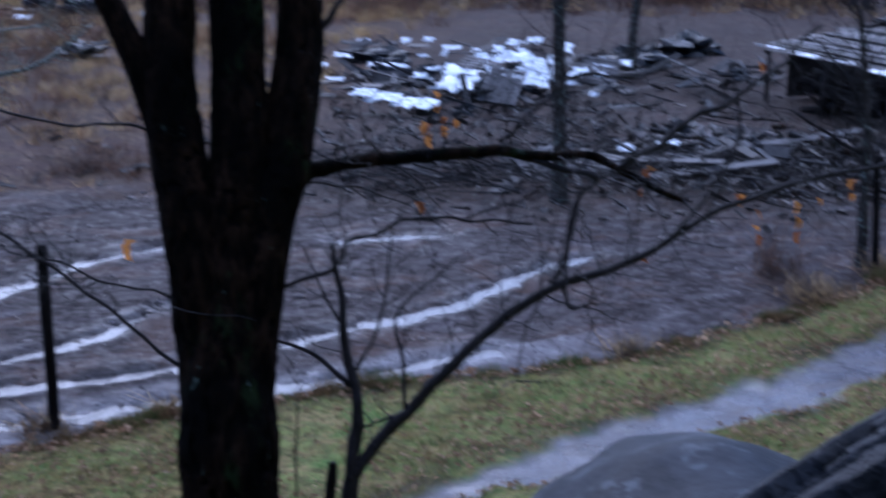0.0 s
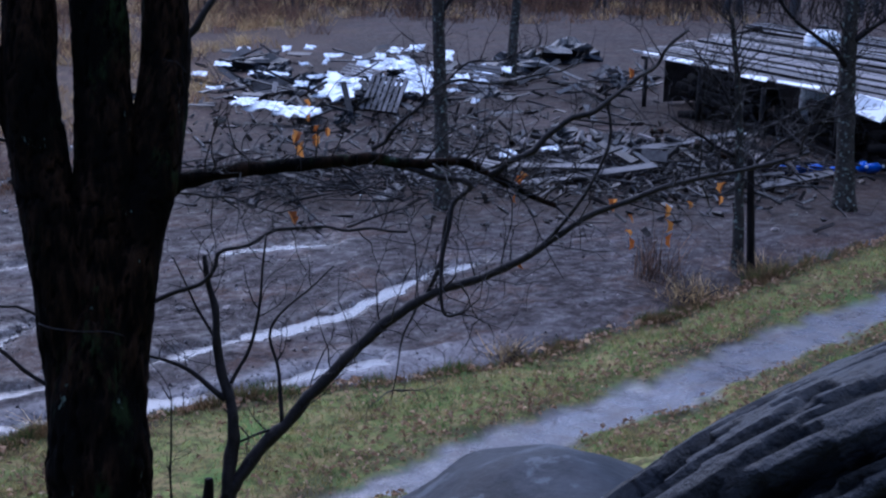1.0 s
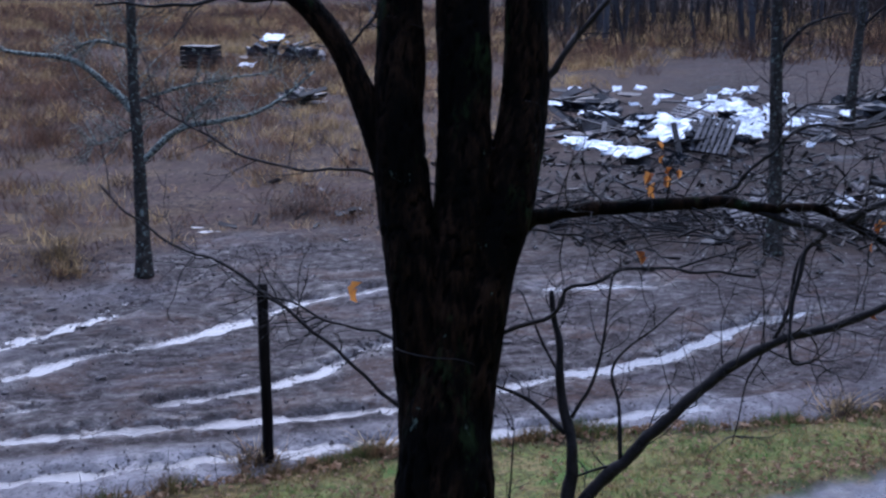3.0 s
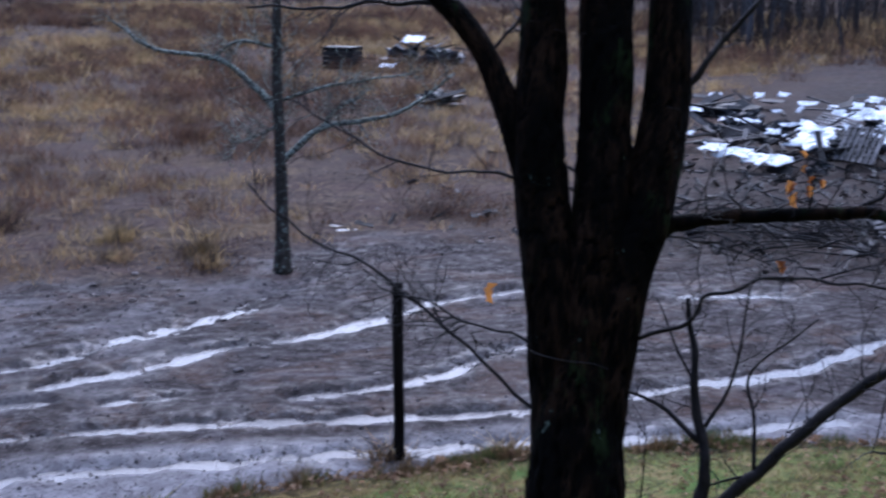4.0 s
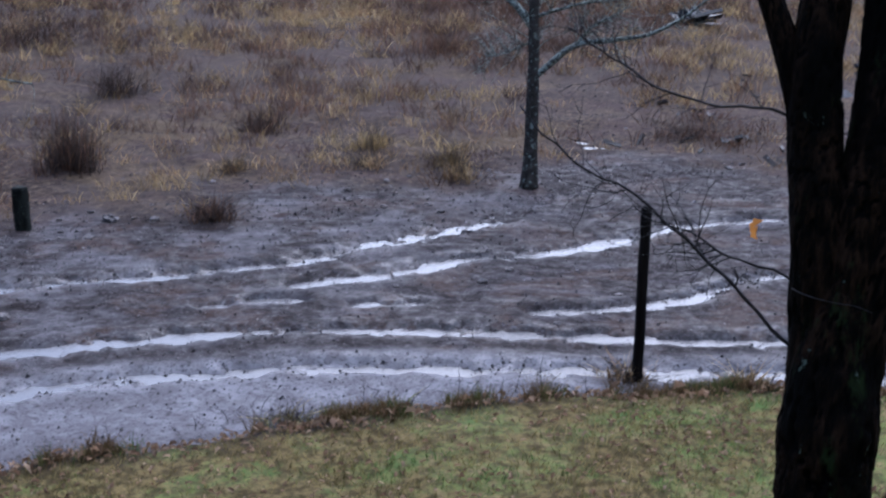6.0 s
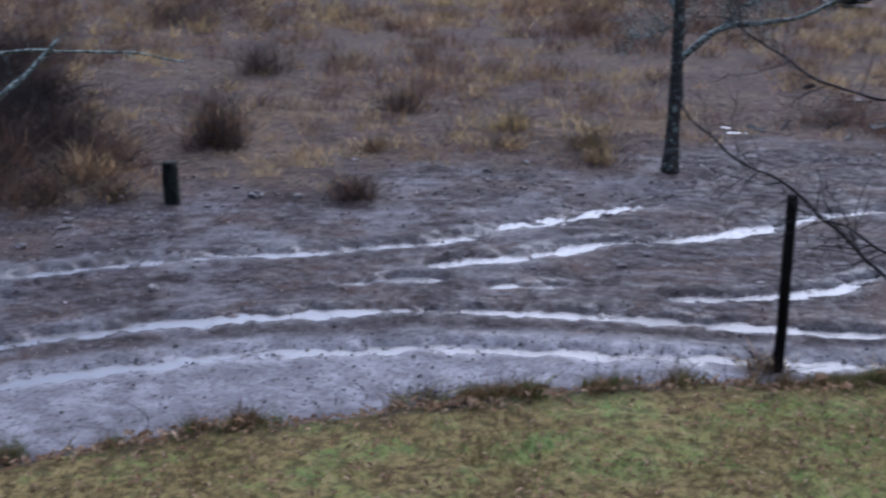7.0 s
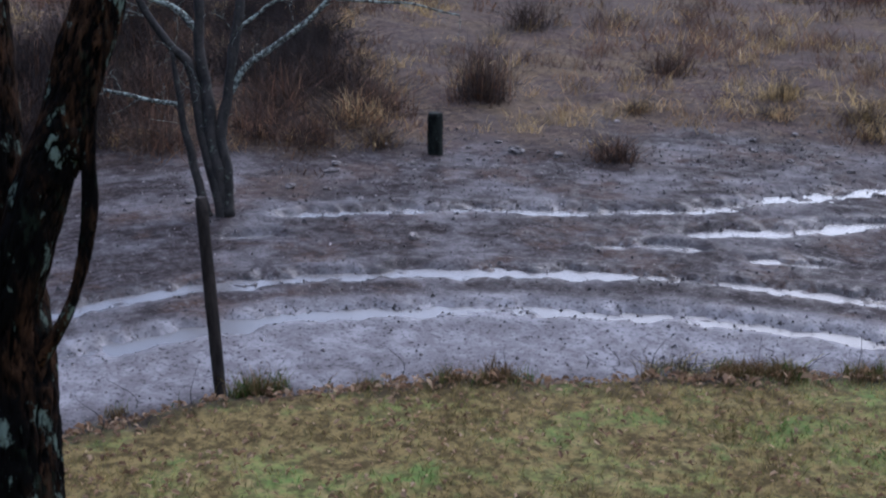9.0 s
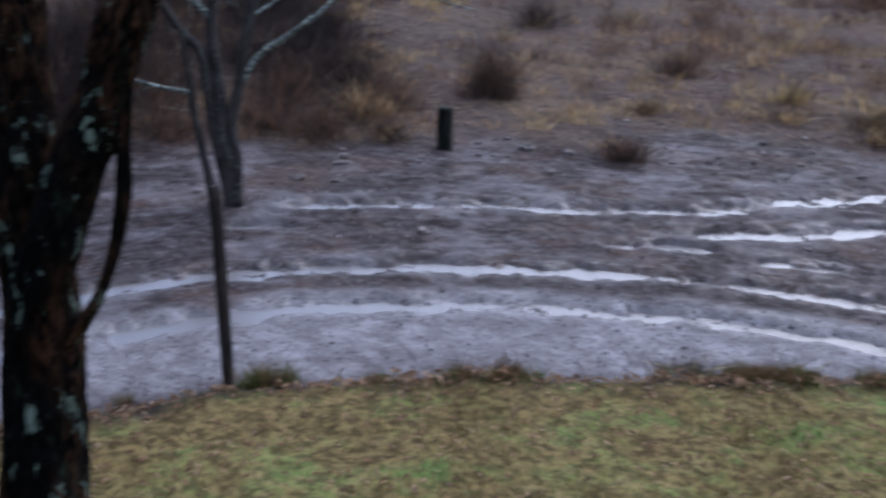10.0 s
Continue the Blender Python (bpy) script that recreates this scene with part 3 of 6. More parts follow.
def zones(x, y):
    """Lawn, lane, field and smooth silt shares at plan points, and how far inside the lawn they lie."""
    d, side, _ = near_line(x, y, LAWN_EDGE)
    s = d * side + 0.22 * fbm(x * 1.3, y * 1.3, 11, 3) + 0.10 * fbm(x * 6, y * 6, 14, 2)
    lawn = step(-0.04, 0.05, s)
    dl, _, _ = near_line(x, y, LANE)
    lane = step(0.50, 0.24, dl + 0.26 * fbm(x * 2.6, y * 2.6, 5, 5)) * lawn
    df, sf, _ = near_line(x, y, FIELD_EDGE)
    # straw thinned in the east: bare yard ground, far off greyed to imitate haze
    fld = step(-1.3, 1.6, -df * sf + 3.4 * fbm(x * 0.7, y * 0.7, 21, 5)) * (1 - lawn) * (1 - 0.6 * step(-7.5, -3.5, x) * step(85, 70, y))
    d1, s1, _ = near_line(x, y, RUTS[0][0])
    silt = step(1.2, 0.2, np.where(s1 > 0, d1 * 0.35, d1 * 2.2) + 0.5 * fbm(x * 2, y * 2, 31, 3)) * (1 - lawn) * step(3.0, -1.0, x)
    silt = np.maximum(silt, 0.38 * step(-6.0, -9.5, x) * step(0.0, 0.25, fbm(x * 2.1, y * 1.5, 33, 4)) * (1 - lawn) * (1 - fld))
    return s, lawn, lane, fld, silt


def height(x, y):
    """Height of the ground at plan points (arrays)."""
    s, lawn, lane, fld, silt = zones(x, y)
    up = np.clip(s, 0, None)
    d0, s0, al0 = near_line(x, y, TRACK)
    d0 = d0 * s0
    # from 13 m inside on, an unseen hill added to block low sky behind the camera
    bank = 0.10 * step(-0.02, 0.22, s) + 0.07 * np.clip(up, 0, 3.2) + 0.49 * np.clip(up - 3.2, 0, 6.8) + 0.02 * np.clip(up - 10, 0, 40) + 0.75 * np.clip(up - 13.0, 0, 22)
    bank = bank + lawn * 0.05 * fbm(x * 1.5, y * 1.5, 3, 3) - 0.05 * lane
    flat = 0.020 + 0.05 * fbm(x * 0.8, y * 0.8, 41, 3) * (1 - 0.6 * silt) + 0.010 * fbm(x * 4.5, y * 4.5, 43, 4) * (1 - 0.5 * silt) + (0.007 * fbm(al0 * 0.9, d0 * 3.0, 44, 3) + 0.006 * fbm(x * 11, y * 11, 45, 2)) * (1 - fld) * (1 - 0.6 * silt)
    flat = flat + fld * (0.05 + 0.12 * fbm(x * 0.5, y * 0.5, 47, 4) + 0.06 * fbm(x * 3, y * 3, 48, 3))
    for line, w, depth in RUTS:
        d, sd, al = near_line(x, y, line)
        d = np.clip(d + 0.13 * fbm(x * 3.0, y * 3.0, 51, 3) + 0.12 * fbm(x * 9, y * 9, 53, 2), 0, None)
        vary = 1.16 + 0.32 * fbm(al * 0.9, al * 0.0 + 3.3, 57, 2)
        flat = np.where(lawn < 0.5, flat * (1 - 0.6 * np.exp(-(d / (w * 1.6)) ** 2)) - depth * vary * np.exp(-np.abs(d / w) ** 3) + 0.018 * np.exp(-((d - w * 1.9) / 0.12) ** 2)
                        + 0.035 * step(0.26, 0.42, fbm(x * 6.5, y * 6.5, 59, 3)) * np.exp(-(d / (w * 1.3)) ** 2), flat)
    far = 0.010 * np.clip(np.hypot(x, y) - 55, 0, 400)
    return flat * (1 - lawn) + bank * 1.0 + far


GRID_X, GRID_Y, GRID_S = -28.0, -4.0, 0.1
_gx, _gy = np.meshgrid(GRID_X + GRID_S * np.arange(440), GRID_Y + GRID_S * np.arange(520))
GRID = height(_gx, _gy)
GRID_EDGE = near_line(_gx, _gy, LAWN_EDGE)
GRID_EDGE = GRID_EDGE[0] * GRID_EDGE[1]


def z_at(x, y):
    """Height of the ground at one plan point."""
    i, j = (x - GRID_X) / GRID_S, (y - GRID_Y) / GRID_S
    if 0 <= i < 438 and 0 <= j < 518:
        a, b = int(i), int(j)
        u, v = i - a, j - b
        return float((GRID[b, a] * (1 - u) + GRID[b, a + 1] * u) * (1 - v) + (GRID[b + 1, a] * (1 - u) + GRID[b + 1, a + 1] * u) * v)
    return float(height(np.array([float(x)]), np.array([float(y)]))[0])


def inside_lawn(x, y):
    """How far a plan point lies inside the lawn (negative: on the mud)."""
    i, j = int((x - GRID_X) / GRID_S), int((y - GRID_Y) / GRID_S)
    return float(GRID_EDGE[min(max(j, 0), 519), min(max(i, 0), 439)])


def ground_sheet():
    def axis(lo, hi, st, end, grow=1.13):
        mid = list(np.arange(lo, hi, st))
        out, v, k = [], hi, st
        while v < end:
            k *= grow
            out.append(v)
            v += k
        left, v, k = [], lo - st, st
        while v > -end:
            left.append(v)
            k *= grow
            v -= k
        return np.array(left[::-1] + mid + out)
    gx, gy = axis(-14.5, 6.0, 0.05, 900), axis(4.0, 21.5, 0.05, 900)
    x, y = np.meshgrid(gx, gy)
    s, lawn, lane, fld, silt = zones(x, y)
    z = height(x, y)
    nx, ny = len(gx), len(gy)
    v = np.stack([x, y, z], -1).reshape(-1, 3)
    idx = np.arange(nx * ny).reshape(ny, nx)
    q = np.stack([idx[:-1, :-1], idx[:-1, 1:], idx[1:, 1:], idx[1:, :-1]], -1).reshape(-1, 4)
    me = bpy.data.meshes.new("ground")
    me.from_pydata(v.tolist(), [], q.tolist())
    me.materials.append(M_GROUND)
    me.shade_smooth()
    col = me.color_attributes.new("zone", "FLOAT_COLOR", "POINT")
    col.data.foreach_set("color", np.stack([lawn, lane, fld, silt], -1).reshape(-1).astype(np.float32))
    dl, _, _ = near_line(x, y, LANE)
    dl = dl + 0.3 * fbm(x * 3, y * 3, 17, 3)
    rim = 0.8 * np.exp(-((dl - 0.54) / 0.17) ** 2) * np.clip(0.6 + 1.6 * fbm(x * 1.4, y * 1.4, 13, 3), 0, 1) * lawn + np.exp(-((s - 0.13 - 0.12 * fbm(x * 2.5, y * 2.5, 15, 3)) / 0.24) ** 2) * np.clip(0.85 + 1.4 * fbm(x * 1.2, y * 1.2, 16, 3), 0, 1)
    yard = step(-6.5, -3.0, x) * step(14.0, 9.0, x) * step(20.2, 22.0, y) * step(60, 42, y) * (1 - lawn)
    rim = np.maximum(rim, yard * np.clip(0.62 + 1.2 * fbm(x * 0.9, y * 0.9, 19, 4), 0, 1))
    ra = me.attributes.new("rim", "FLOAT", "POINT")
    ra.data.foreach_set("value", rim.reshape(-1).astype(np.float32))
    soak = np.zeros(x.shape)
    for line, w, depth in RUTS:
        d, _, _ = near_line(x, y, line)
        if w > 0.25:
            continue
        d = d + 0.2 * fbm(x * 2.5, y * 2.5, 58, 3)
        soak = np.maximum(soak, np.exp(-np.clip(d / (w * 1.6), 0, None) ** 2))
    sk = me.attributes.new("soak", "FLOAT", "POINT")
    sk.data.foreach_set("value", (soak * (1 - lawn)).reshape(-1).astype(np.float32))
    dist, side, along = near_line(x, y, TRACK)
    tv = me.attributes.new("track", "FLOAT_VECTOR", "POINT")
    tv.data.foreach_set("vector", np.stack([along, dist * side, 0 * along], -1).reshape(-1).astype(np.float32))
    return tagged(new("ground", me), "wet rutted mud beside a leaf-strewn grassy bank", "ground", kind="structure")


def water_sheet():
    """Standing water at one level, seen only where the ruts lie below it."""
    xs, ys = np.arange(-13, 2.01, 0.5), np.arange(4, 22.01, 0.5)
    so = Soup()
    for ax in xs[:-1]:
        for ay in ys[:-1]:
            d, side, _ = near_line(np.array([ax + 0.25]), np.array([ay + 0.25]), LAWN_EDGE)
            if d[0] * side[0] < 0.2:
                so.face((ax, ay, WATER_LEVEL), (ax + 0.5, ay, WATER_LEVEL), (ax + 0.5, ay + 0.5, WATER_LEVEL), (ax, ay + 0.5, WATER_LEVEL))
    me = so.mesh("water", M_WATER)
    bm = bmesh.new()
    bm.from_mesh(me)
    bmesh.ops.remove_doubles(bm, verts=bm.verts, dist=0.001)
    bm.to_mesh(me)
    bm.free()
    return tagged(new("water", me), "rainwater standing in the wheel ruts, reflecting the sky", "water", kind="structure")


ground_sheet()
water_sheet()


# ---- the tree with several stems on the bank ----
def big_tree():
    rnd = random.Random(4)
    base = Vector((-0.60, 5.60, z_at(-0.6, 5.6) - 0.05))
    tree = thing("tree", "dark wet tree that forks into three upright stems", "tree", at=base)
    inv = Matrix.Translation(-base)

    def put(name, so, label="", material=M_BARK, under=tree):
        so.v = [tuple(inv @ Vector(v)) for v in so.v]
        return part(name, so, material, under, label)

    so = Soup()
    lower = [base, (-0.64, 5.74, 2.15), (-0.66, 5.80, 2.5), (-0.67, 5.83, 2.68), (-0.69, 5.91, 3.05), (-0.69, 5.96, 3.25), (-0.70, 6.0, 3.45), (-0.70, 6.01, 3.6)]
    pts = smooth_path(lower, 14)
    rad = [0.170 + 0.10 * math.exp(-i / 7) + 0.02 * max(0.0, min(1.0, (i - 36) / 14)) - 0.13 * max(0.0, (p.z - 2.72) / 0.85) for i, p in enumerate(pts)]
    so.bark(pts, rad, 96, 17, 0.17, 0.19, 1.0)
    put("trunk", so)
    for name, ctrl, r0, r1 in (
        ("stem", [(-0.715, 5.85, 2.72), (-0.755, 5.92, 3.05), (-0.81, 5.97, 3.45), (-0.87, 6.01, 3.69), (-0.905, 6.05, 3.95), (-0.92, 6.12, 4.25), (-0.94, 6.19, 4.6), (-0.98, 6.3, 5.6), (-1.0, 6.4, 6.8)], 0.128, 0.07),
        ("stem", [(-0.675, 5.84, 2.68), (-0.68, 5.93, 3.05), (-0.68, 6.01, 3.45), (-0.67, 6.07, 3.69), (-0.68, 6.13, 3.95), (-0.70, 6.19, 4.25), (-0.72, 6.26, 4.6), (-0.74, 6.4, 5.7), (-0.7, 6.5, 7.2)], 0.128, 0.085),
        ("stem", [(-0.645, 5.87, 2.74), (-0.62, 5.95, 3.1), (-0.57, 6.06, 3.49), (-0.52, 6.12, 3.69), (-0.49, 6.18, 3.93), (-0.48, 6.25, 4.19), (-0.49, 6.33, 4.6), (-0.42, 6.5, 5.6), (-0.3, 6.7, 6.8)], 0.122, 0.065),
        ("side_stem", [(-0.91, 6.02, 3.72), (-0.94, 6.02, 3.87), (-1.01, 6.04, 4.05), (-1.11, 6.06, 4.25), (-1.23, 6.06, 4.41), (-1.36, 6.05, 4.54), (-1.7, 6.0, 5.0)], 0.062, 0.035),
    ):
        so = Soup()
        p = smooth_path(ctrl, 18)
        so.bark(p, taper(len(p), r0, r1, 0.8), 64, 12, 0.15, 0.17, r0 * 90)
        put(name, so)

    # the arching limb and its branches
    so = Soup()
    limb = bough(so, [(-0.62, 6.10, 3.52), (-0.46, 6.14, 3.645), (-0.34, 6.16, 3.69), (-0.14, 6.18, 3.715), (0.04, 6.20, 3.73), (0.24, 6.22, 3.745), (0.42, 6.22, 3.735),
                      (0.56, 6.23, 3.74), (0.68, 6.23, 3.69), (0.80, 6.22, 3.63), (0.89, 6.21, 3.59)], 0.033, 0.009, 12, 8, wob=0.010, freq=7.0, rough=0.35)
    bearer = put("limb", so)
    branches, fine = [], Soup()
    for ctrl, r0, r1 in (
        ([(0.66, 6.22, 3.69), (0.88, 6.28, 3.84), (1.08, 6.32, 3.95), (1.24, 6.36, 4.07), (1.36, 6.4, 4.2)], 0.016, 0.006),
        ([(0.24, 6.22, 3.765), (0.42, 6.21, 3.71), (0.585, 6.21, 3.66), (0.51, 6.18, 3.56), (0.50, 6.14, 3.40), (0.51, 6.09, 3.23), (0.58, 6.09, 3.21)], 0.015, 0.006),
        ([(0.24, 6.23, 3.78), (0.33, 6.25, 3.87), (0.48, 6.3, 4.0), (0.72, 6.33, 4.03), (0.95, 6.36, 4.08)], 0.010, 0.004),
        ([(-0.60, 6.15, 3.2), (-0.35, 6.21, 3.32), (-0.29, 6.23, 3.40), (-0.06, 6.26, 3.48), (0.16, 6.27, 3.48), (0.37, 6.27, 3.48)], 0.011, 0.006),
        ([(-0.78, 5.87, 2.95), (-1.04, 5.83, 3.17), (-1.21, 5.81, 3.33), (-1.35, 5.79, 3.43), (-1.49, 5.77, 3.52), (-1.75, 5.71, 3.65), (-1.92, 5.69, 3.79)], 0.009, 0.0045),
        ([(-0.80, 5.92, 3.22), (-1.07, 5.85, 3.31), (-1.25, 5.81, 3.39), (-1.36, 5.79, 3.425)], 0.007, 0.004),
        ([(-0.80, 6.05, 3.77), (-1.01, 6.0, 3.84), (-1.28, 5.91, 3.86), (-1.48, 5.86, 3.92), (-1.66, 5.83, 4.01), (-1.78, 5.80, 4.09)], 0.008, 0.004),
        ([(-1.24, 6.06, 4.42), (-1.40, 6.02, 4.46), (-1.71, 5.91, 4.43), (-1.98, 5.83, 4.43)], 0.013, 0.005),
        ([(-0.44, 6.26, 4.13), (-0.31, 6.33, 4.30), (-0.22, 6.39, 4.44), (-0.1, 6.45, 4.6)], 0.017, 0.010),
        ([(-1.11, 6.06, 4.27), (-1.06, 6.09, 4.33), (-1.01, 6.13, 4.41), (-0.99, 6.15, 4.55)], 0.008, 0.005),
        ([(-0.5, 6.2, 3.62), (-0.28, 6.26, 3.58), (-0.1, 6.3, 3.53)], 0.006, 0.003),
        ([(-0.85, 5.82, 3.24), (-0.7, 5.76, 3.23), (-0.56, 5.80, 3.21)], 0.003, 0.0015),
    ):
        b = Soup()
        branches.append(bough(b, ctrl, r0 * 0.85, r1 * 0.8, 7, 8, wob=0.026, freq=8.0, rough=0.3))
        put("branch", b, material=M_TWIG, under=bearer if len(branches) < 4 else tree)
    for p in branches[:-1]:
        twigs(fine, p, 16, 0.28, 0.0031, rnd, 0.25, 3)
    twigs(fine, limb, 48, 0.38, 0.0042, rnd, 0.3, 3)
    tagged(put("twig_growth", fine, "thin bare thorny twigs", M_TWIG), kind="stuff")
    for c in ((0.02, 6.26, 3.90), (0.05, 6.26, 3.86), (0.0, 6.26, 3.95), (0.04, 6.25, 3.83), (0.08, 6.27, 3.85), (-0.02, 6.26, 3.84), (1.15, 6.33, 4.07), (0.79, 6.24, 3.70),
              (0.75, 6.22, 3.63), (-0.06, 6.25, 3.55), (-1.0, 5.88, 3.46), (-1.02, 5.88, 3.43), (-0.01, 6.25, 3.80)):
        lv = Soup()
        hang_leaf(lv, Vector(c), rnd, 0.043)
        put("leaf", lv, "curled orange leaf left on a twig", M_ORANGE)


def leaf_outline(n=5):
    """Half outline of a lobed leaf, unit length."""
    pts = [(0.0, 0.02)]
    for i in range(n):
        t = (i + 0.5) / n
        w = 0.33 * math.sin(math.pi * min(0.95, t * 0.9 + 0.08)) * (1.0 if i % 2 else 0.62)
        pts.append((t, w))
    pts.append((1.0, 0.0))
    return pts


LEAF_HALF = leaf_outline()


def flat_leaf(so, m, size, curl):
    """A leaf folded along its rib; m places it."""
    rib = [m @ Vector((t * size, 0, -curl * size * (t - 0.5) ** 2)) for t, _ in LEAF_HALF]
    for sgn in (1, -1):
        edge = [m @ Vector((t * size, sgn * w * size, curl * size * w * 1.6 - curl * size * (t - 0.5) ** 2)) for t, w in LEAF_HALF]
        n = len(so.v)
        so.v.extend(tuple(p) for p in rib + edge)
        k = len(rib)
        for i in range(k - 1):
            q = (n + i, n + i + 1, n + k + i + 1, n + k + i)
            so.f.append(q if sgn > 0 else q[::-1])


def hang_leaf(so, c, rnd, size):
    m = Matrix.Translation(c) @ Euler((rnd.uniform(-0.6, 0.6), radians(70 + rnd.uniform(-30, 30)), rnd.uniform(0, 6.28)), "XYZ").to_matrix().to_4x4()
    flat_leaf(so, m, size * rnd.uniform(0.8, 1.5), rnd.uniform(0.3, 0.9))


def forked_sapling():
    rnd = random.Random(9)
    base = Vector((-0.26, 5.86, z_at(-0.26, 5.86) - 0.05))
    tree = thing("sapling", "dark bare sapling with one long arm leaning aside", "tree", at=base)
    inv = Matrix.Translation(-base)

    def put(name, so, label="", material=M_TWIG, under=tree):
        so.v = [tuple(inv @ Vector(v)) for v in so.v]
        return part(name, so, material, under, label)

    so = Soup()
    stem = bough(so, [base, (-0.29, 6.02, 2.15), (-0.29, 6.10, 2.48), (-0.27, 6.15, 2.69), (-0.29, 6.20, 2.87), (-0.33, 6.24, 3.01), (-0.36, 6.29, 3.21), (-0.385, 6.33, 3.36)],
                 0.038, 0.008, 14, 10, wob=0.014, freq=7.0, rough=0.3)
    put("trunk", so)
    so = Soup()
    arm = bough(so, [(-0.29, 6.10, 2.50), (-0.22, 6.13, 2.60), (-0.09, 6.18, 2.75), (0.12, 6.23, 2.96), (0.32, 6.29, 3.14), (0.42, 6.31, 3.21), (0.64, 6.33, 3.29), (0.84, 6.37, 3.39),
                     (1.05, 6.41, 3.52), (1.30, 6.44, 3.61), (1.57, 6.46, 3.68), (1.84, 6.49, 3.75)], 0.028, 0.006, 12, 8, wob=0.014, freq=6.0, rough=0.3)
    bearer = put("arm", so)
    fine = Soup()
    for ctrl, r0, r1 in (
        ([(-0.09, 6.18, 2.76), (-0.11, 6.23, 2.95), (-0.14, 6.26, 3.08), (-0.07, 6.29, 3.18), (0.09, 6.33, 3.32)], 0.009, 0.003),
        ([(-0.30, 6.19, 2.84), (-0.45, 6.22, 2.95), (-0.60, 6.22, 3.0)], 0.012, 0.006),
        ([(0.43, 6.31, 3.21), (0.49, 6.35, 3.36), (0.51, 6.39, 3.51), (0.59, 6.42, 3.62)], 0.009, 0.005),
        ([(-0.28, 6.2, 2.9), (-0.21, 6.24, 3.03), (-0.18, 6.27, 3.2), (-0.15, 6.3, 3.45)], 0.009, 0.004),
        ([(-0.08, 6.18, 2.75), (-0.18, 6.16, 2.72), (-0.27, 6.15, 2.68)], 0.007, 0.004),
        ([(0.86, 6.37, 3.40), (1.0, 6.4, 3.58), (1.1, 6.43, 3.8), (1.07, 6.45, 4.0)], 0.009, 0.004),
        ([(-0.34, 6.25, 3.05), (-0.42, 6.28, 3.18), (-0.5, 6.3, 3.35)], 0.007, 0.003),
        ([(0.40, 6.30, 3.18), (0.35, 6.28, 3.05), (0.31, 6.27, 2.82)], 0.005, 0.002),
        ([(-0.5, 6.1, 2.2), (-0.5, 6.13, 2.6), (-0.49, 6.15, 2.85)], 0.006, 0.003),
    ):
        b = Soup()
        p = bough(b, ctrl, r0, r1, 6, 6, wob=0.01, rough=0.2)
        put("branch", b, under=bearer if ctrl[0][0] > -0.1 else tree)
        twigs(fine, p, 4, 0.18, 0.003, rnd, 0.3, 3)
    twigs(fine, arm, 52, 0.36, 0.0040, rnd, 0.3, 3)
    twigs(fine, stem, 7, 0.25, 0.0035, rnd, 0.3, 3, 0.55)
    tagged(put("twig_growth", fine, "thin bare side twigs"), kind="stuff")
    for c in ((1.18, 6.42, 3.52), (1.17, 6.42, 3.46), (1.19, 6.42, 3.43), (1.32, 6.43, 3.56), (1.33, 6.43, 3.50), (1.34, 6.43, 3.45), (1.12, 6.42, 3.58), (1.40, 6.44, 3.57), (1.53, 6.46, 3.64), (1.52, 6.45, 3.59),
              (0.78, 6.36, 3.36)):
        lv = Soup()
        hang_leaf(lv, Vector(c), rnd, 0.042)
        put("leaf", lv, "curled orange leaf hanging from the arm", M_ORANGE)
    so = Soup()
    b = Vector((-0.42, 6.2, z_at(-0.42, 6.2) - 0.05))
    so.tube(smooth_path([Vector((0, 0, 0)), (0.01, 0.03, 0.3), (0.03, 0.06, 0.55), (0.03, 0.065, 0.60)], 5), taper(16, 0.028, 0.017), 10, 0.2, 20)
    stake = part("broken_stake", so, M_POST)
    stake.location = b
    tagged(stake, "short broken dark stake stuck in the bank", "stake")


def left_trunk():
    """The near tree with peeling brown bark."""
    base = Vector((-3.42, 2.55, z_at(-3.42, 2.55) - 0.08))
    tree = thing("tree", "old forked tree with peeling brown bark and pale lichen", "tree", at=base)
    inv = Matrix.Translation(-base)
    for name, ctrl, r0, r1 in (
        ("trunk", [base, (-3.48, 2.60, 2.1), (-3.56, 2.65, 2.4), (-3.67, 2.72, 2.77), (-3.77, 2.77, 3.03), (-3.89, 2.78, 3.28), (-3.98, 2.83, 3.59), (-4.06, 2.87, 3.86), (-4.15, 2.9, 4.2), (-4.4, 3.0, 5.6)], 0.165, 0.075),
        ("stem", [(-3.64, 2.67, 2.66), (-3.695, 2.71, 2.95), (-3.71, 2.785, 3.21), (-3.735, 2.89, 3.46), (-3.745, 2.995, 3.67), (-3.757, 3.085, 3.89), (-3.775, 3.185, 4.14), (-3.8, 3.4, 5.0)], 0.096, 0.086),
        ("shoot", [(-3.60, 2.78, 2.90), (-3.575, 2.84, 3.0), (-3.56, 2.89, 3.10), (-3.58, 2.95, 3.23), (-3.61, 3.0, 3.39), (-3.65, 3.03, 3.55), (-3.70, 3.08, 3.78)], 0.026, 0.018),
    ):
        so = Soup()
        p = smooth_path(ctrl, 14)
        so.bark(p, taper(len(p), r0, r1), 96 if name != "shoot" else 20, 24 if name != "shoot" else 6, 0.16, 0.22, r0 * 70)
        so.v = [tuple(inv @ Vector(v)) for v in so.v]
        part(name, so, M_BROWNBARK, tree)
    so = Soup()
    blob(so, Vector((-3.70, 2.97, 3.60)) - base, (0.055, 0.06, 0.10), 0.4, 4, 16)
    part("burl", so, M_BARK, tree, "dark knotty burl")


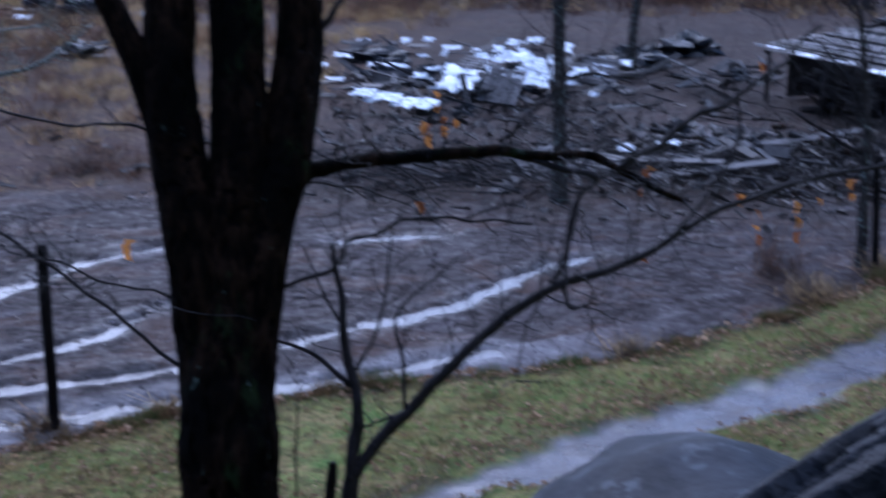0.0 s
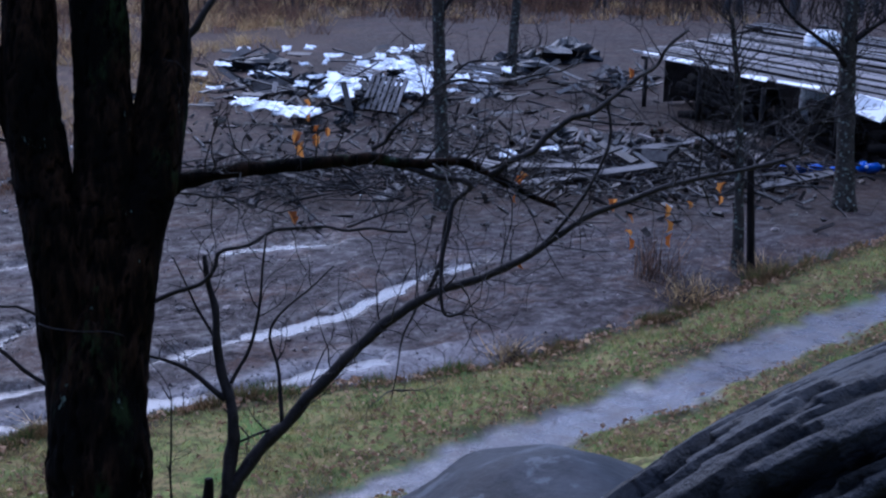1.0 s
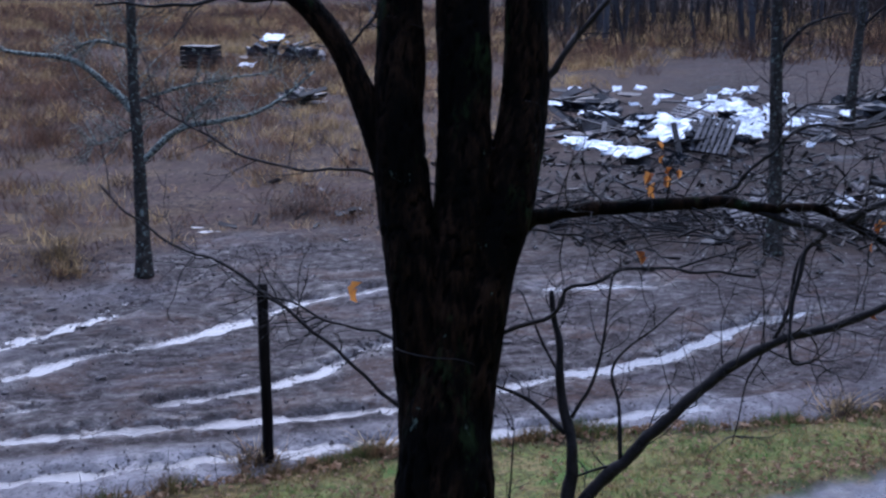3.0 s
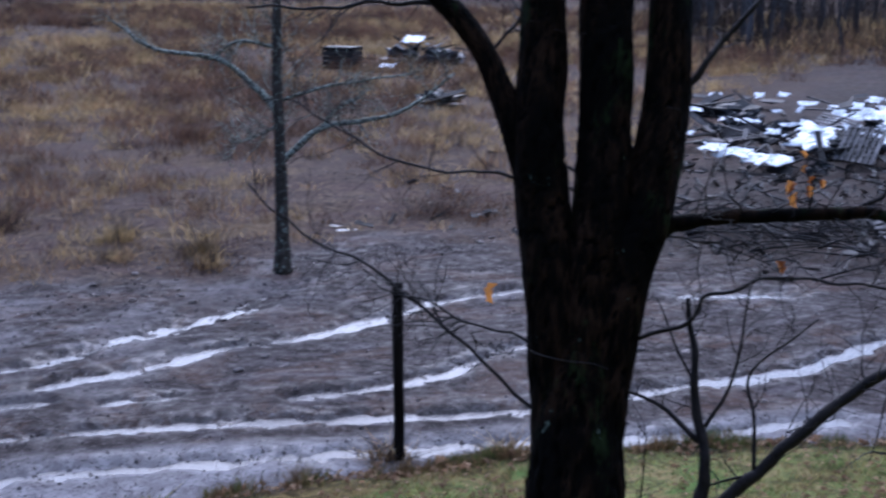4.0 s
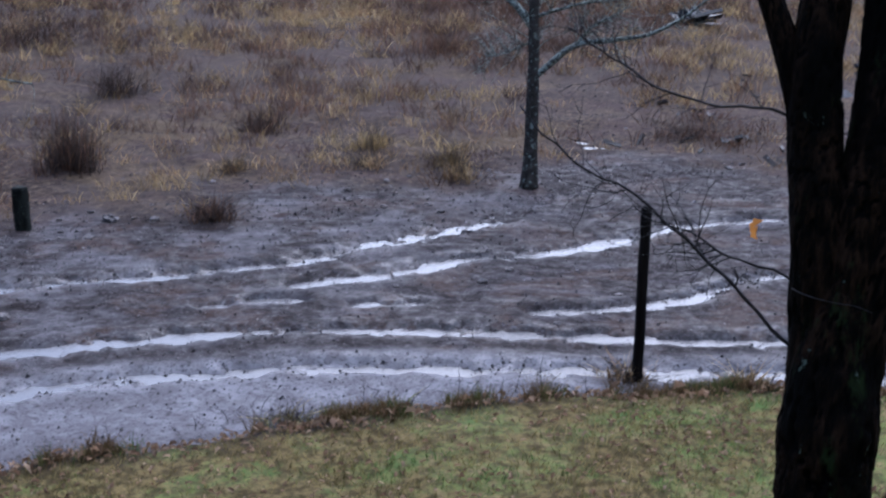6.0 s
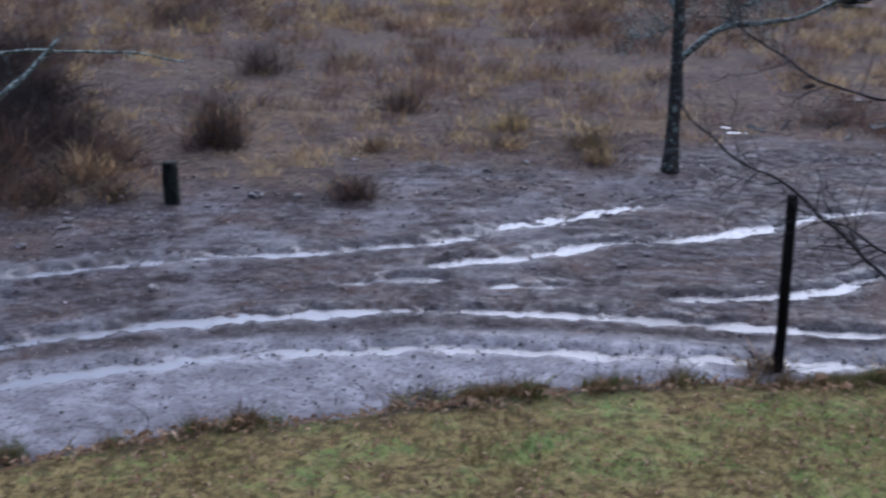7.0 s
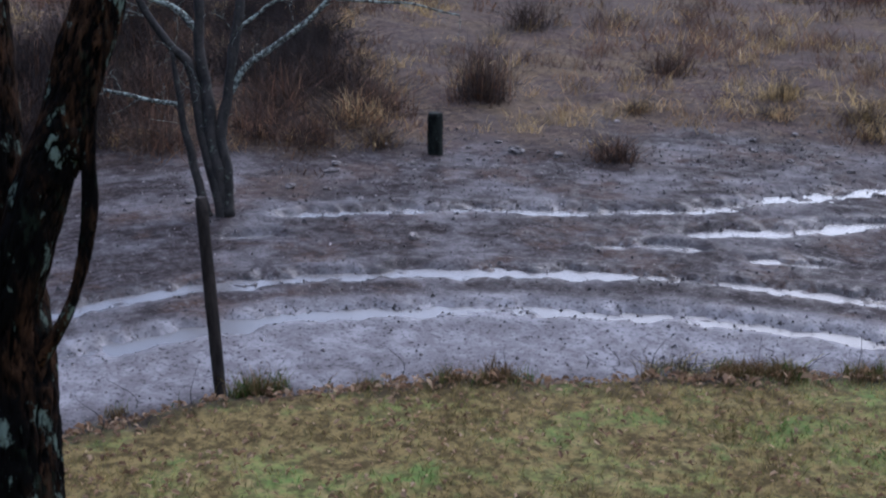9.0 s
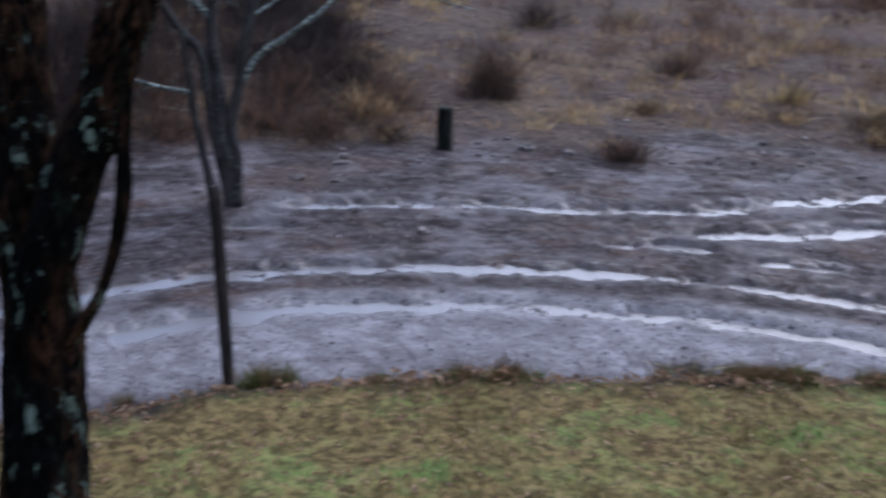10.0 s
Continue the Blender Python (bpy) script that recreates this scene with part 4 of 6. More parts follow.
def blob(so, c, r, rough, freq, n=12, seed=0.0):
    """A lumpy closed ball."""
    n0 = len(so.v)
    rings = n
    for i in range(rings + 1):
        th = math.pi * i / rings
        for k in range(n):
            ph = 2 * math.pi * k / n
            e = Vector((math.sin(th) * math.cos(ph), math.sin(th) * math.sin(ph), math.cos(th)))
            q = 1 + rough * noise.fractal(e * freq * 0.5 + Vector((seed, seed * 0.7, 1.3)), 0.9, 2.0, 3)
            so.v.append((c.x + e.x * r[0] * q, c.y + e.y * r[1] * q, c.z + e.z * r[2] * q))
    for i in range(rings):
        for k in range(n):
            a, b = n0 + i * n + k, n0 + i * n + (k + 1) % n
            so.f.append((a, a + n, b + n, b))


def boulder_and_log():
    so = Soup()
    blob(so, Vector((0, 0, 0)), (0.245, 0.23, 0.288), 0.075, 2.6, 64, 2.0)
    ob = part("boulder", so, M_BOULDER)
    ob.location = (0.695, 2.66, 3.845)
    tagged(ob, "rounded dark grey boulder with pale lichen blotches", "boulder")
    # a fallen trunk, its bark in long furrowed plates
    pts = smooth_path([(0.10, 2.62, 3.58), (0.45, 2.56, 3.83), (0.73, 2.53, 4.01), (0.89, 2.53, 4.13), (1.01, 2.53, 4.195), (1.2, 2.54, 4.305), (1.7, 2.56, 4.52), (2.3, 2.6, 4.7)], 84)
    log = thing("fallen_trunk", "wet blackish fallen trunk with deeply furrowed bark plates", "log", at=pts[0])
    so = Soup()
    start = pts[0].copy()
    n, u = 200, None
    for i, p in enumerate(pts):
        d = (pts[min(i + 1, len(pts) - 1)] - pts[max(i - 1, 0)]).normalized()
        u = d.orthogonal().normalized() if u is None else (u - d * u.dot(d)).normalized()
        w = d.cross(u)
        run = (p - start).length
        for k in range(n):
            an = 2 * math.pi * k / n
            q = Vector((math.cos(an) * 2.7, math.sin(an) * 2.7, run * 2.4))
            q += noise.noise_vector(Vector((q.x, q.y, q.z * 2.5))) * 0.30 + noise.noise_vector(q * 7.0) * 0.07
            cut = min(1.0, abs(noise.noise(q)) / (0.12 + 0.16 * max(0.0, noise.noise(q * 0.7 + Vector((1, 7, 3))))))
            split = min(1.0, abs(noise.noise(Vector((q.x * 2.2, q.y * 2.2, q.z * 1.3)) + Vector((5, 2, 8)))) / 0.09)
            rag = noise.fractal(Vector((math.cos(an) * 10, math.sin(an) * 10, run * 14)), 0.9, 2.1, 4)
            r = 0.122 - 0.046 * (1 - cut) ** 0.4 - 0.012 * (1 - split) ** 0.5 + 0.0028 * rag + 0.007 * noise.noise(q * 0.5 + Vector((4, 4, 4)))
            so.v.append(tuple(p - start + (u * math.cos(an) + w * math.sin(an)) * r))
            so.crack.append(max(1 - cut, 0.7 * (1 - split)))
    for i in range(len(pts) - 1):
        for k in range(n):
            a, b = i * n + k, i * n + (k + 1) % n
            so.f.append((a, b, b + n, a + n))
    so.f.append(tuple(reversed(range(n))))
    so.f.append(tuple((len(pts) - 1) * n + k for k in range(n)))
    part("bark", so, M_LOGBARK, log, "wet furrowed bark in long plates")
    so = Soup()
    so.tube([Vector((0, 0, 0)), pts[4] - start], [0.10, 0.10], 20)
    part("core", so, M_BARK, log, "black rotten wood inside")


# ---- posts, poles and the other trees ----
def round_post(name, label, category, x, y, h, r, lean=(0, 0), material=M_POST, z0=None):
    z = z_at(x, y) if z0 is None else z0
    so = Soup()
    n = 14
    pts = [Vector((lean[0] * t / n, lean[1] * t / n, -0.12 + (h + 0.12) * t / n)) for t in range(n + 1)]
    rad = [r * (1.06 - 0.1 * t / n) for t in range(n + 1)]
    so.tube(pts + [pts[-1] + Vector((0, 0, 0.012))], rad + [r * 0.75], 14, 0.10, 8.0, 0.25)
    ob = part(name, so, material)
    ob.location = (x, y, z)
    return tagged(ob, label, category)


def bare_tree(label, base, trunk, r0, r1, limbs, material, limb_material, seed, ntwig=5, tl=0.5, tr=0.006, sides=12):
    """A leafless tree: trunk and limbs by control points, twigs grown on them."""
    rnd = random.Random(seed)
    base = Vector((base[0], base[1], z_at(*base[:2]) - 0.08))
    tree = thing("tree", label, "tree", at=base)

    def local(so):
        so.v = [(v[0] - base.x, v[1] - base.y, v[2] - base.z) for v in so.v]
        return so
    fine = Soup()
    so = Soup()
    p = smooth_path([base] + [Vector(q) for q in trunk], 8)
    rad = [r0 + (r1 - r0) * i / (len(p) - 1) + r0 * 0.45 * math.exp(-i / 2.2) for i in range(len(p))]
    so.tube(p, rad, sides, 0.12, 3.0, 0.12)
    part("trunk", local(so), material, tree)
    twigs(fine, p, ntwig * 2, tl, tr, rnd, 0.3, 3, 0.35)
    for ctrl, a, b in limbs:
        so = Soup()
        q = bough(so, ctrl, a, b, 9, 6, wob=0.03, freq=2.5, rough=0.25)
        part("limb", local(so), material if a > 0.062 else limb_material, tree)
        twigs(fine, q, ntwig, tl * 0.8, tr * 0.8, rnd, 0.25, 3)
    tagged(part("twig_growth", local(fine), limb_material, tree, "fine bare twigs"), kind="stuff")
    return tree


def trees():
    bare_tree("young tree with pale lichen on its crooked limbs", (-8.74, 18.35),
              [(-8.84, 18.53, 0.89), (-8.93, 18.70, 1.78), (-9.06, 18.89, 2.75), (-9.17, 19.14, 3.97), (-9.25, 19.34, 4.94), (-9.3, 19.4, 6.5)], 0.115, 0.045,
              [([(-9.03, 18.8, 2.35), (-9.39, 18.78, 2.71), (-9.97, 18.68, 3.12), (-10.84, 18.43, 3.23), (-11.5, 18.32, 3.65)], 0.06, 0.02),
               ([(-9.09, 19.0, 3.28), (-9.67, 18.84, 3.36), (-9.97, 18.68, 3.14)], 0.03, 0.02),
               ([(-8.90, 18.68, 1.62), (-8.4, 18.95, 2.10), (-7.78, 19.18, 2.22), (-7.16, 19.42, 2.42), (-6.56, 19.73, 2.91)], 0.055, 0.018),
               ([(-9.04, 18.85, 2.48), (-8.52, 19.04, 2.67), (-7.89, 19.27, 2.79), (-7.19, 19.53, 2.91)], 0.03, 0.012),
               ([(-8.40, 18.95, 2.10), (-8.1, 19.1, 2.45), (-7.8, 19.2, 2.62)], 0.025, 0.012),
               ([(-9.0, 18.8, 2.15), (-9.4, 18.7, 1.95), (-9.7, 18.6, 1.9)], 0.02, 0.01),
               ([(-9.17, 19.14, 3.9), (-9.0, 19.2, 4.1), (-8.7, 19.3, 4.3)], 0.03, 0.012)],
              M_PALEBARK, M_LICHEN, 3, 26, 0.8, 0.012)
    bare_tree("slender grey tree behind the muddy track", (0.02, 22.14), [(-0.03, 22.4, 1.1), (-0.08, 22.7, 2.2), (-0.13, 22.96, 3.22), (-0.2, 23.2, 4.6), (-0.2, 23.4, 6.5)], 0.125, 0.075,
              [([(-0.13, 22.95, 3.0), (0.3, 23.0, 3.5), (0.9, 23.1, 3.7)], 0.04, 0.015), ([(-0.05, 22.6, 1.9), (0.4, 22.6, 2.3), (0.9, 22.5, 2.35), (1.5, 22.5, 2.6)], 0.022, 0.008)], M_PALEBARK, M_TWIG, 5, 18, 0.9, 0.012)
    bare_tree("thin grey tree among the scrap heaps", (1.36, 37.81), [(1.38, 38, 0.9), (1.47, 38.39, 2.24), (1.6, 38.8, 4.5), (1.6, 39, 7)], 0.16, 0.08,
              [([(1.5, 38.5, 2.6), (2.1, 38.5, 3.2), (2.8, 38.6, 3.5)], 0.05, 0.02)], M_PALEBARK, M_TWIG, 6, 4, 0.8, 0.01)
    bare_tree("stout grey tree beside the low shed", (6.47, 22.64), [(6.47, 22.9, 1.0), (6.48, 23.2, 2.1), (6.52, 23.48, 3.26), (6.6, 23.8, 4.8), (6.6, 24, 7)], 0.165, 0.10,
              [([(6.5, 23.2, 2.2), (6.1, 23.0, 2.6), (5.5, 22.8, 3.0), (5.0, 22.6, 3.6)], 0.05, 0.02), ([(6.5, 23.1, 1.9), (6.0, 22.9, 1.75), (5.4, 22.6, 1.5), (4.9, 22.3, 1.35)], 0.035, 0.012),
               ([(6.5, 23.3, 2.6), (7.0, 23.2, 3.0), (7.6, 23.0, 3.2)], 0.05, 0.02)], M_PALEBARK, M_TWIG, 7, 30, 1.1, 0.014)
    bare_tree("small dead grey tree at the edge of the grass", (4.06, 18.82), [(4.06, 18.95, 0.6), (4.06, 19.1, 1.2), (4.06, 19.28, 1.79), (4.0, 19.4, 2.5), (3.9, 19.5, 3.3)], 0.085, 0.03,
              [([(4.06, 19.2, 1.45), (3.6, 19.2, 1.7), (3.1, 19.2, 2.0)], 0.03, 0.01), ([(4.06, 19.1, 1.3), (4.5, 19.1, 1.6), (5.0, 19.1, 1.95), (5.5, 19.2, 2.1)], 0.03, 0.01),
               ([(4.05, 19.3, 1.9), (3.8, 19.3, 2.4), (3.4, 19.3, 2.9)], 0.025, 0.01)], M_PALEBARK, M_TWIG, 8, 26, 0.8, 0.011)
    bare_tree("grey tree of many stems with white lichen", (-12.22, 8.64), [(-12.3, 8.64, 0.2), (-12.62, 8.64, 0.88), (-12.92, 8.68, 1.61), (-13.13, 8.56, 1.85), (-13.46, 8.40, 2.27), (-13.7, 8.36, 2.7), (-14.2, 8.2, 3.8)], 0.085, 0.03,
              [([(-12.24, 8.66, 0.0), (-12.45, 8.70, 0.6), (-12.67, 8.75, 1.19), (-12.90, 8.80, 1.80), (-13.09, 8.90, 2.41), (-13.2, 8.97, 2.8), (-13.5, 9.2, 4.5)], 0.095, 0.04),
               ([(-12.20, 8.68, 0.0), (-12.36, 8.76, 0.5), (-12.50, 8.82, 0.95), (-12.59, 9.0, 1.5), (-12.77, 9.28, 2.42), (-12.85, 9.4, 2.8), (-13.0, 9.6, 4.5)], 0.085, 0.035),
               ([(-12.97, 8.85, 2.0), (-13.23, 8.67, 2.28), (-13.49, 8.43, 2.37), (-13.8, 8.2, 2.6)], 0.045, 0.02),
               ([(-12.57, 8.97, 1.33), (-12.51, 9.18, 1.66), (-12.36, 9.47, 1.88), (-12.17, 9.89, 2.25), (-12.05, 10.15, 2.55)], 0.04, 0.025),
               ([(-12.70, 9.15, 2.05), (-12.42, 9.68, 2.40), (-11.87, 10.31, 2.39), (-11.48, 10.75, 2.37), (-11.1, 11.15, 2.28)], 0.022, 0.01),
               ([(-12.92, 8.50, 1.22), (-13.21, 8.17, 1.28), (-13.50, 7.88, 1.36)], 0.028, 0.018),
               ([(-12.35, 8.5, 0.0), (-12.44, 8.49, 0.25), (-12.61, 8.49, 0.57), (-12.81, 8.50, 1.03), (-12.97, 8.53, 1.42), (-13.08, 8.55, 1.8)], 0.064, 0.03)],
              M_GREYBARK, M_LICHEN, 11, 6, 0.6, 0.006)
    round_post("fence_post", "single dark weathered wooden post in the grass edge", "post", -4.14, 12.13, 1.68, 0.055, (-0.02, 0.03))
    round_post("leaning_pole", "thin grey dead pole leaning out of the bank", "pole", -8.18, 6.16, 1.52, 0.052, (-0.53, 0.18), M_POLE)
    round_post("stump", "short dark mossy stump in the weeds", "stump", -12.90, 12.36, 0.55, 0.11, (-0.05, 0.02), M_STUMP)
    round_post("broken_post", "dark splintered post leaning at the grass edge", "post", 4.15, 18.35, 1.5, 0.055, (-0.06, 0.25))


big_tree()
forked_sapling()
left_trunk()
boulder_and_log()
trees()


# ---- scrap: pallets, boards, sheets, the low shed ----
def board(so, m, le, wi, th, rnd):
    so.box(m, le, wi, th, 0.004, rnd)


def pallet():
    rnd = random.Random(2)
    p = thing("pallet", "weathered grey wooden pallet with gaps between its slats", "pallet", "pallets in the scrap heap")
    for k in range(7):
        so = Soup()
        so.box(pose(0, -0.5 + k * 0.167, 0.128, 0, 0, rnd.uniform(-0.5, 0.5)), 1.2, 0.105, 0.022, 0.004, rnd)
        part("slat", so, M_PALLET, p, smooth=False)
    for k in (-1, 0, 1):
        so = Soup()
        so.box(pose(k * 0.55, 0, 0.07), 0.04, 1.1, 0.09, 0.003, rnd)
        part("stringer", so, M_DARKWOOD, p, smooth=False)
    for k in (-1, 0, 1):
        so = Soup()
        so.box(pose(0, k * 0.48, 0.012), 1.2, 0.1, 0.02, 0.003, rnd)
        part("bottom_slat", so, M_DARKWOOD, p, smooth=False)
    return p


def crumpled(name, label, category, x, y, z, lx, ly, rz, seed, material, amp=0.12, n=14, tilt=(0, 0), group=""):
    """A sheet with folds and a ragged rim, with thickness, lying over what is below."""
    rnd = random.Random(seed)
    so = Soup()
    top = []
    for i in range(n + 1):
        for j in range(n + 1):
            a, b = i / n - 0.5, j / n - 0.5
            q = Vector((a * 5, b * 5, seed * 3.7))
            rim = 1 + 0.55 * noise.noise(Vector((a * 4, b * 4, seed * 1.7)))
            top.append(Vector((a * lx * rim, b * ly * rim, amp * noise.fractal(q, 0.8, 2.0, 3))))
    so.v = [tuple(p) for p in top] + [(p.x, p.y, p.z - 0.012) for p in top]
    s = (n + 1) ** 2
    for i in range(n):
        for j in range(n):
            a = i * (n + 1) + j
            so.f.append((a, a + n + 1, a + n + 2, a + 1))
            so.f.append((s + a, s + a + 1, s + a + n + 2, s + a + n + 1))
    for i in range(n):
        for a, b in ((i * (n + 1), (i + 1) * (n + 1)), ((i + 1) * (n + 1) + n, i * (n + 1) + n), (i + 1, i), (n * (n + 1) + i, n * (n + 1) + i + 1)):
            so.f.append((b, a, s + a, s + b))
    ob = part(name, so, material, smooth=False)
    ob.matrix_basis = pose(x, y, z, tilt[0], tilt[1], rz)
    return tagged(ob, label, category, group)


def scrap():
    rnd = random.Random(21)
    p0 = pallet()
    p0.matrix_basis = pose(-1.63, 31.7, 0.50, 42, 4, -14) @ Matrix.Diagonal((0.78, 0.85, 0.85, 1)) @ pose(0, 0, 0, 0, 0, 90)
    for x, y, z, rx, ry, rz in ((0.5, 35.6, 0.5, 44, 6, -8), (-2.6, 35.4, 0.5, 24, 8, -24), (-0.3, 24.3, 0.22, 24, -8, 38), (0.5, 24.6, 0.2, 12, 3, -32), (-4.6, 34.0, 0.35, 14, -6, 30)):
        q = copy_thing(p0, pose(x, y, z_at(x, y) + z - 0.1, rx, ry, rz))
    # loose boards
    kinds = []
    for i in range(6):
        so = Soup()
        le = (2.4, 1.8, 3.2, 1.3, 2.0, 0.9)[i]
        so.box(Matrix.Identity(4), le, (0.14, 0.10, 0.18, 0.22, 0.09, 0.30)[i], (0.025, 0.04, 0.025, 0.02, 0.05, 0.04)[i], 0.006, rnd)
        kinds.append(so.mesh("board", M_WOOD if i % 2 else M_DARKWOOD, False))

    def scatter(n, cx, cy, sx, sy, top, group, label):
        for _ in range(n):
            x, y = rnd.gauss(cx, sx), rnd.gauss(cy, sy)
            lift = top * max(0, 1 - ((x - cx) / (2 * sx)) ** 2 - ((y - cy) / (2 * sy)) ** 2)
            ob = new("board", kinds[rnd.randrange(6)])
            ob.matrix_basis = pose(x, y, z_at(x, y) + 0.02 + rnd.uniform(0.2, 1) * lift, rnd.gauss(0, 20), rnd.gauss(0, 14), rnd.choice((10, 30, -25, 0, 70, -60)) + rnd.gauss(0, 25)) @ Matrix.Diagonal((rnd.uniform(0.22, 0.75), rnd.uniform(0.6, 1.2), 1, 1))
            tagged(ob, label, "board", group)
    scatter(104, -2.8, 33.8, 2.1, 1.9, 0.6, "boards of the scrap heap", "loose weathered board thrown on the scrap heap")
    scatter(28, 0.6, 37.5, 1.2, 1.5, 0.6, "boards of the scrap heap", "loose weathered board thrown on the scrap heap")
    scatter(40, -3.6, 40.5, 2.4, 2.8, 0.6, "boards of the scrap heap", "loose weathered board thrown on the scrap heap")
    scatter(44, 3.2, 25.6, 1.5, 1.3, 0.4, "boards beside the shed", "wet broken board lying in the wood litter")
    scatter(14, -1.6, 24.4, 2.2, 0.9, 0.12, "boards on the mud", "old board lying flat on the mud")
    scatter(18, -21.4, 54.2, 1.5, 0.8, 1.0, "boards of the far heap", "dark board jutting from the far scrap heap")
    scatter(6, -14.6, 39.4, 0.7, 0.5, 0.5, "boards of the far heap", "dark board jutting from the far scrap heap")
    scatter(40, 3.6, 36.5, 1.3, 2.2, 0.6, "boards beside the shed", "wet broken board lying in the wood litter")
    # long pale planks
    for x, y, z, rz, le in ((2.4, 24.0, 0.2, 18, 2.6), (4.6, 26.7, 0.35, 22, 2.2), (1.9, 24.5, 0.25, -28, 1.8), (6.1, 24.4, 0.12, 28, 1.6), (0.6, 25.0, 0.16, -40, 1.5)):
        so = Soup()
        so.box(Matrix.Identity(4), le, 0.24, 0.03, 0.004, rnd)
        ob = part("plank", so, M_WOOD, smooth=False)
        ob.matrix_basis = pose(x, y, z_at(x, y) + z, 8, -5, rz)
        tagged(ob, "long pale plank lying across the wood litter", "plank", "planks")
    # sheets
    sheets = [(-2.77, 33.02, 0.5, 1.05, 1.0, -25, 24), (-4.64, 30.3, 0.5, 0.54, 0.5, -12, 12), (-4.15, 30.3, 0.42, 0.65, 0.55, -12, 12), (-3.65, 30.3, 0.33, 0.65, 0.55, -8, 12), (-3.18, 30.3, 0.32, 0.47, 0.5, 6, 12),
              (-2.97, 40.25, 0.4, 0.45, 0.38, 0, 15), (-2.53, 40.94, 0.4, 0.45, 0.4, 10, 20), (-2.14, 42.65, 0.4, 0.4, 0.37, -20, 20), (-1.57, 43.43, 0.4, 0.48, 0.47, -10, 22), (-2.18, 38.58, 0.4, 0.63, 0.42, -15, 22),
              (-1.53, 36.95, 0.55, 0.63, 0.67, 10, 28), (-1.03, 36.1, 0.5, 0.4, 0.6, -20, 30), (-1.57, 34.25, 0.5, 0.45, 0.4, -12, 20), (-1.11, 33.0, 0.5, 0.42, 0.5, 15, 26), (-0.76, 33.25, 0.5, 0.3, 0.6, -10, 28),
              (-2.35, 36.85, 0.55, 0.57, 0.46, -8, 18), (-2.53, 35.56, 0.55, 0.52, 0.5, 10, 18), (-0.53, 41.36, 0.4, 0.39, 0.53, 0, 26), (-0.62, 36.8, 0.55, 0.31, 0.8, 20, 30), (-6.67, 41.7, 0.4, 0.36, 0.3, 0, 15),
              (-5.49, 42.54, 0.4, 0.25, 0.36, 10, 18), (-4.8, 42.64, 0.4, 0.36, 0.36, -10, 15), (-3.87, 40.92, 0.4, 0.52, 0.34, 5, 12), (-4.85, 35.04, 0.55, 1.05, 0.35, -6, 8), (0.66, 36.44, 0.55, 0.62, 0.44, 6, 14),
              (1.18, 37.0, 0.55, 0.32, 0.36, -10, 14), (-6.32, 31.2, 0.5, 0.27, 0.32, 0, 12), (-5.74, 32.7, 0.5, 0.42, 0.27, -6, 8), (-6.41, 37.1, 0.55, 0.41, 0.34, 5, 10),
              (-7.0, 36.9, 0.3, 0.4, 0.35, 0, 10), (1.1, 25.9, 0.2, 0.3, 0.25, 0, 20), (1.9, 26.6, 0.2, 0.4, 0.2, 20, 10), (-21.9, 54.2, 1.0, 0.9, 0.7, 0, 20), (-21.0, 49.5, 0.25, 0.6, 0.5, 0, 15)]
    for _ in range(34):
        sheets.append((rnd.gauss(-1.7, 1.6), rnd.gauss(35.0, 1.9), rnd.uniform(0.35, 0.66), rnd.uniform(0.12, 0.42), rnd.uniform(0.12, 0.35), rnd.uniform(-40, 40), rnd.uniform(5, 35)))
    for i, (x, y, z, lx, ly, rz, lift) in enumerate(sheets):
        crumpled("plastic_sheet", "torn white plastic sheet lying on the scrap", "plastic sheet", x, y, z_at(x, y) + z, lx, ly, rz, i + 1, M_WHITE, 0.035 + 0.03 * min(lx, ly), n=9, tilt=(lift, 0), group="white sheets")
    # dark torn sheeting between the boards
    for i in range(34):
        x, y = rnd.gauss(-2.6, 2.3), rnd.gauss(34.2, 2.0)
        if i > 27:
            x, y = rnd.gauss(-21.6, 1.2), rnd.gauss(54.0, 0.6)
        crumpled("dark_sheet", "torn black sheeting trodden into the scrap", "plastic sheet", x, y, z_at(x, y) + rnd.uniform(0.12, 0.55), rnd.uniform(0.4, 1.0), rnd.uniform(0.2, 0.6), rnd.uniform(-60, 60), i + 90,
                 M_TARP, 0.10, n=8, tilt=(rnd.uniform(-5, 45), rnd.uniform(-20, 20)), group="dark sheeting")
    tarps = ((-6.0, 40.0, 0.5, 1.6, 1.0, 0.38), (1.6, 40.5, 0.7, 1.6, 1.4, 0.55), (-22.4, 54.5, 0.75, 1.7, 1.4, 0.6), (-20.4, 54.2, 0.7, 1.5, 1.2, 0.5), (2.2, 28.6, 0.3, 0.8, 0.6, 0.25),
             (-14.8, 39.5, 0.5, 1.3, 0.9, 0.35), (3.2, 44.0, 1.0, 1.6, 1.4, 0.6), (-4.9, 37.6, 0.5, 0.5, 0.4, 0.4))
    for i, (x, y, z, lx, ly, amp) in enumerate(tarps):
        so = Soup()
        blob(so, Vector((0, 0, 0)), (lx * 0.55, ly * 0.6, amp * 0.9), 0.75, 5.0, 13, i * 2.3)
        ob = part("tarpaulin", so, M_TARP, smooth=False)
        ob.location = (x, y, z_at(x, y) + amp * 0.15)
        tagged(ob, "dark wet tarpaulin slumped over a heap", "tarpaulin", "dark tarpaulins")
    # dark crate at the far weeds
    crate = thing("crate", "dark square wooden crate standing in the weeds", "crate", at=(-23.4, 50.4, z_at(-23.4, 50.4)))
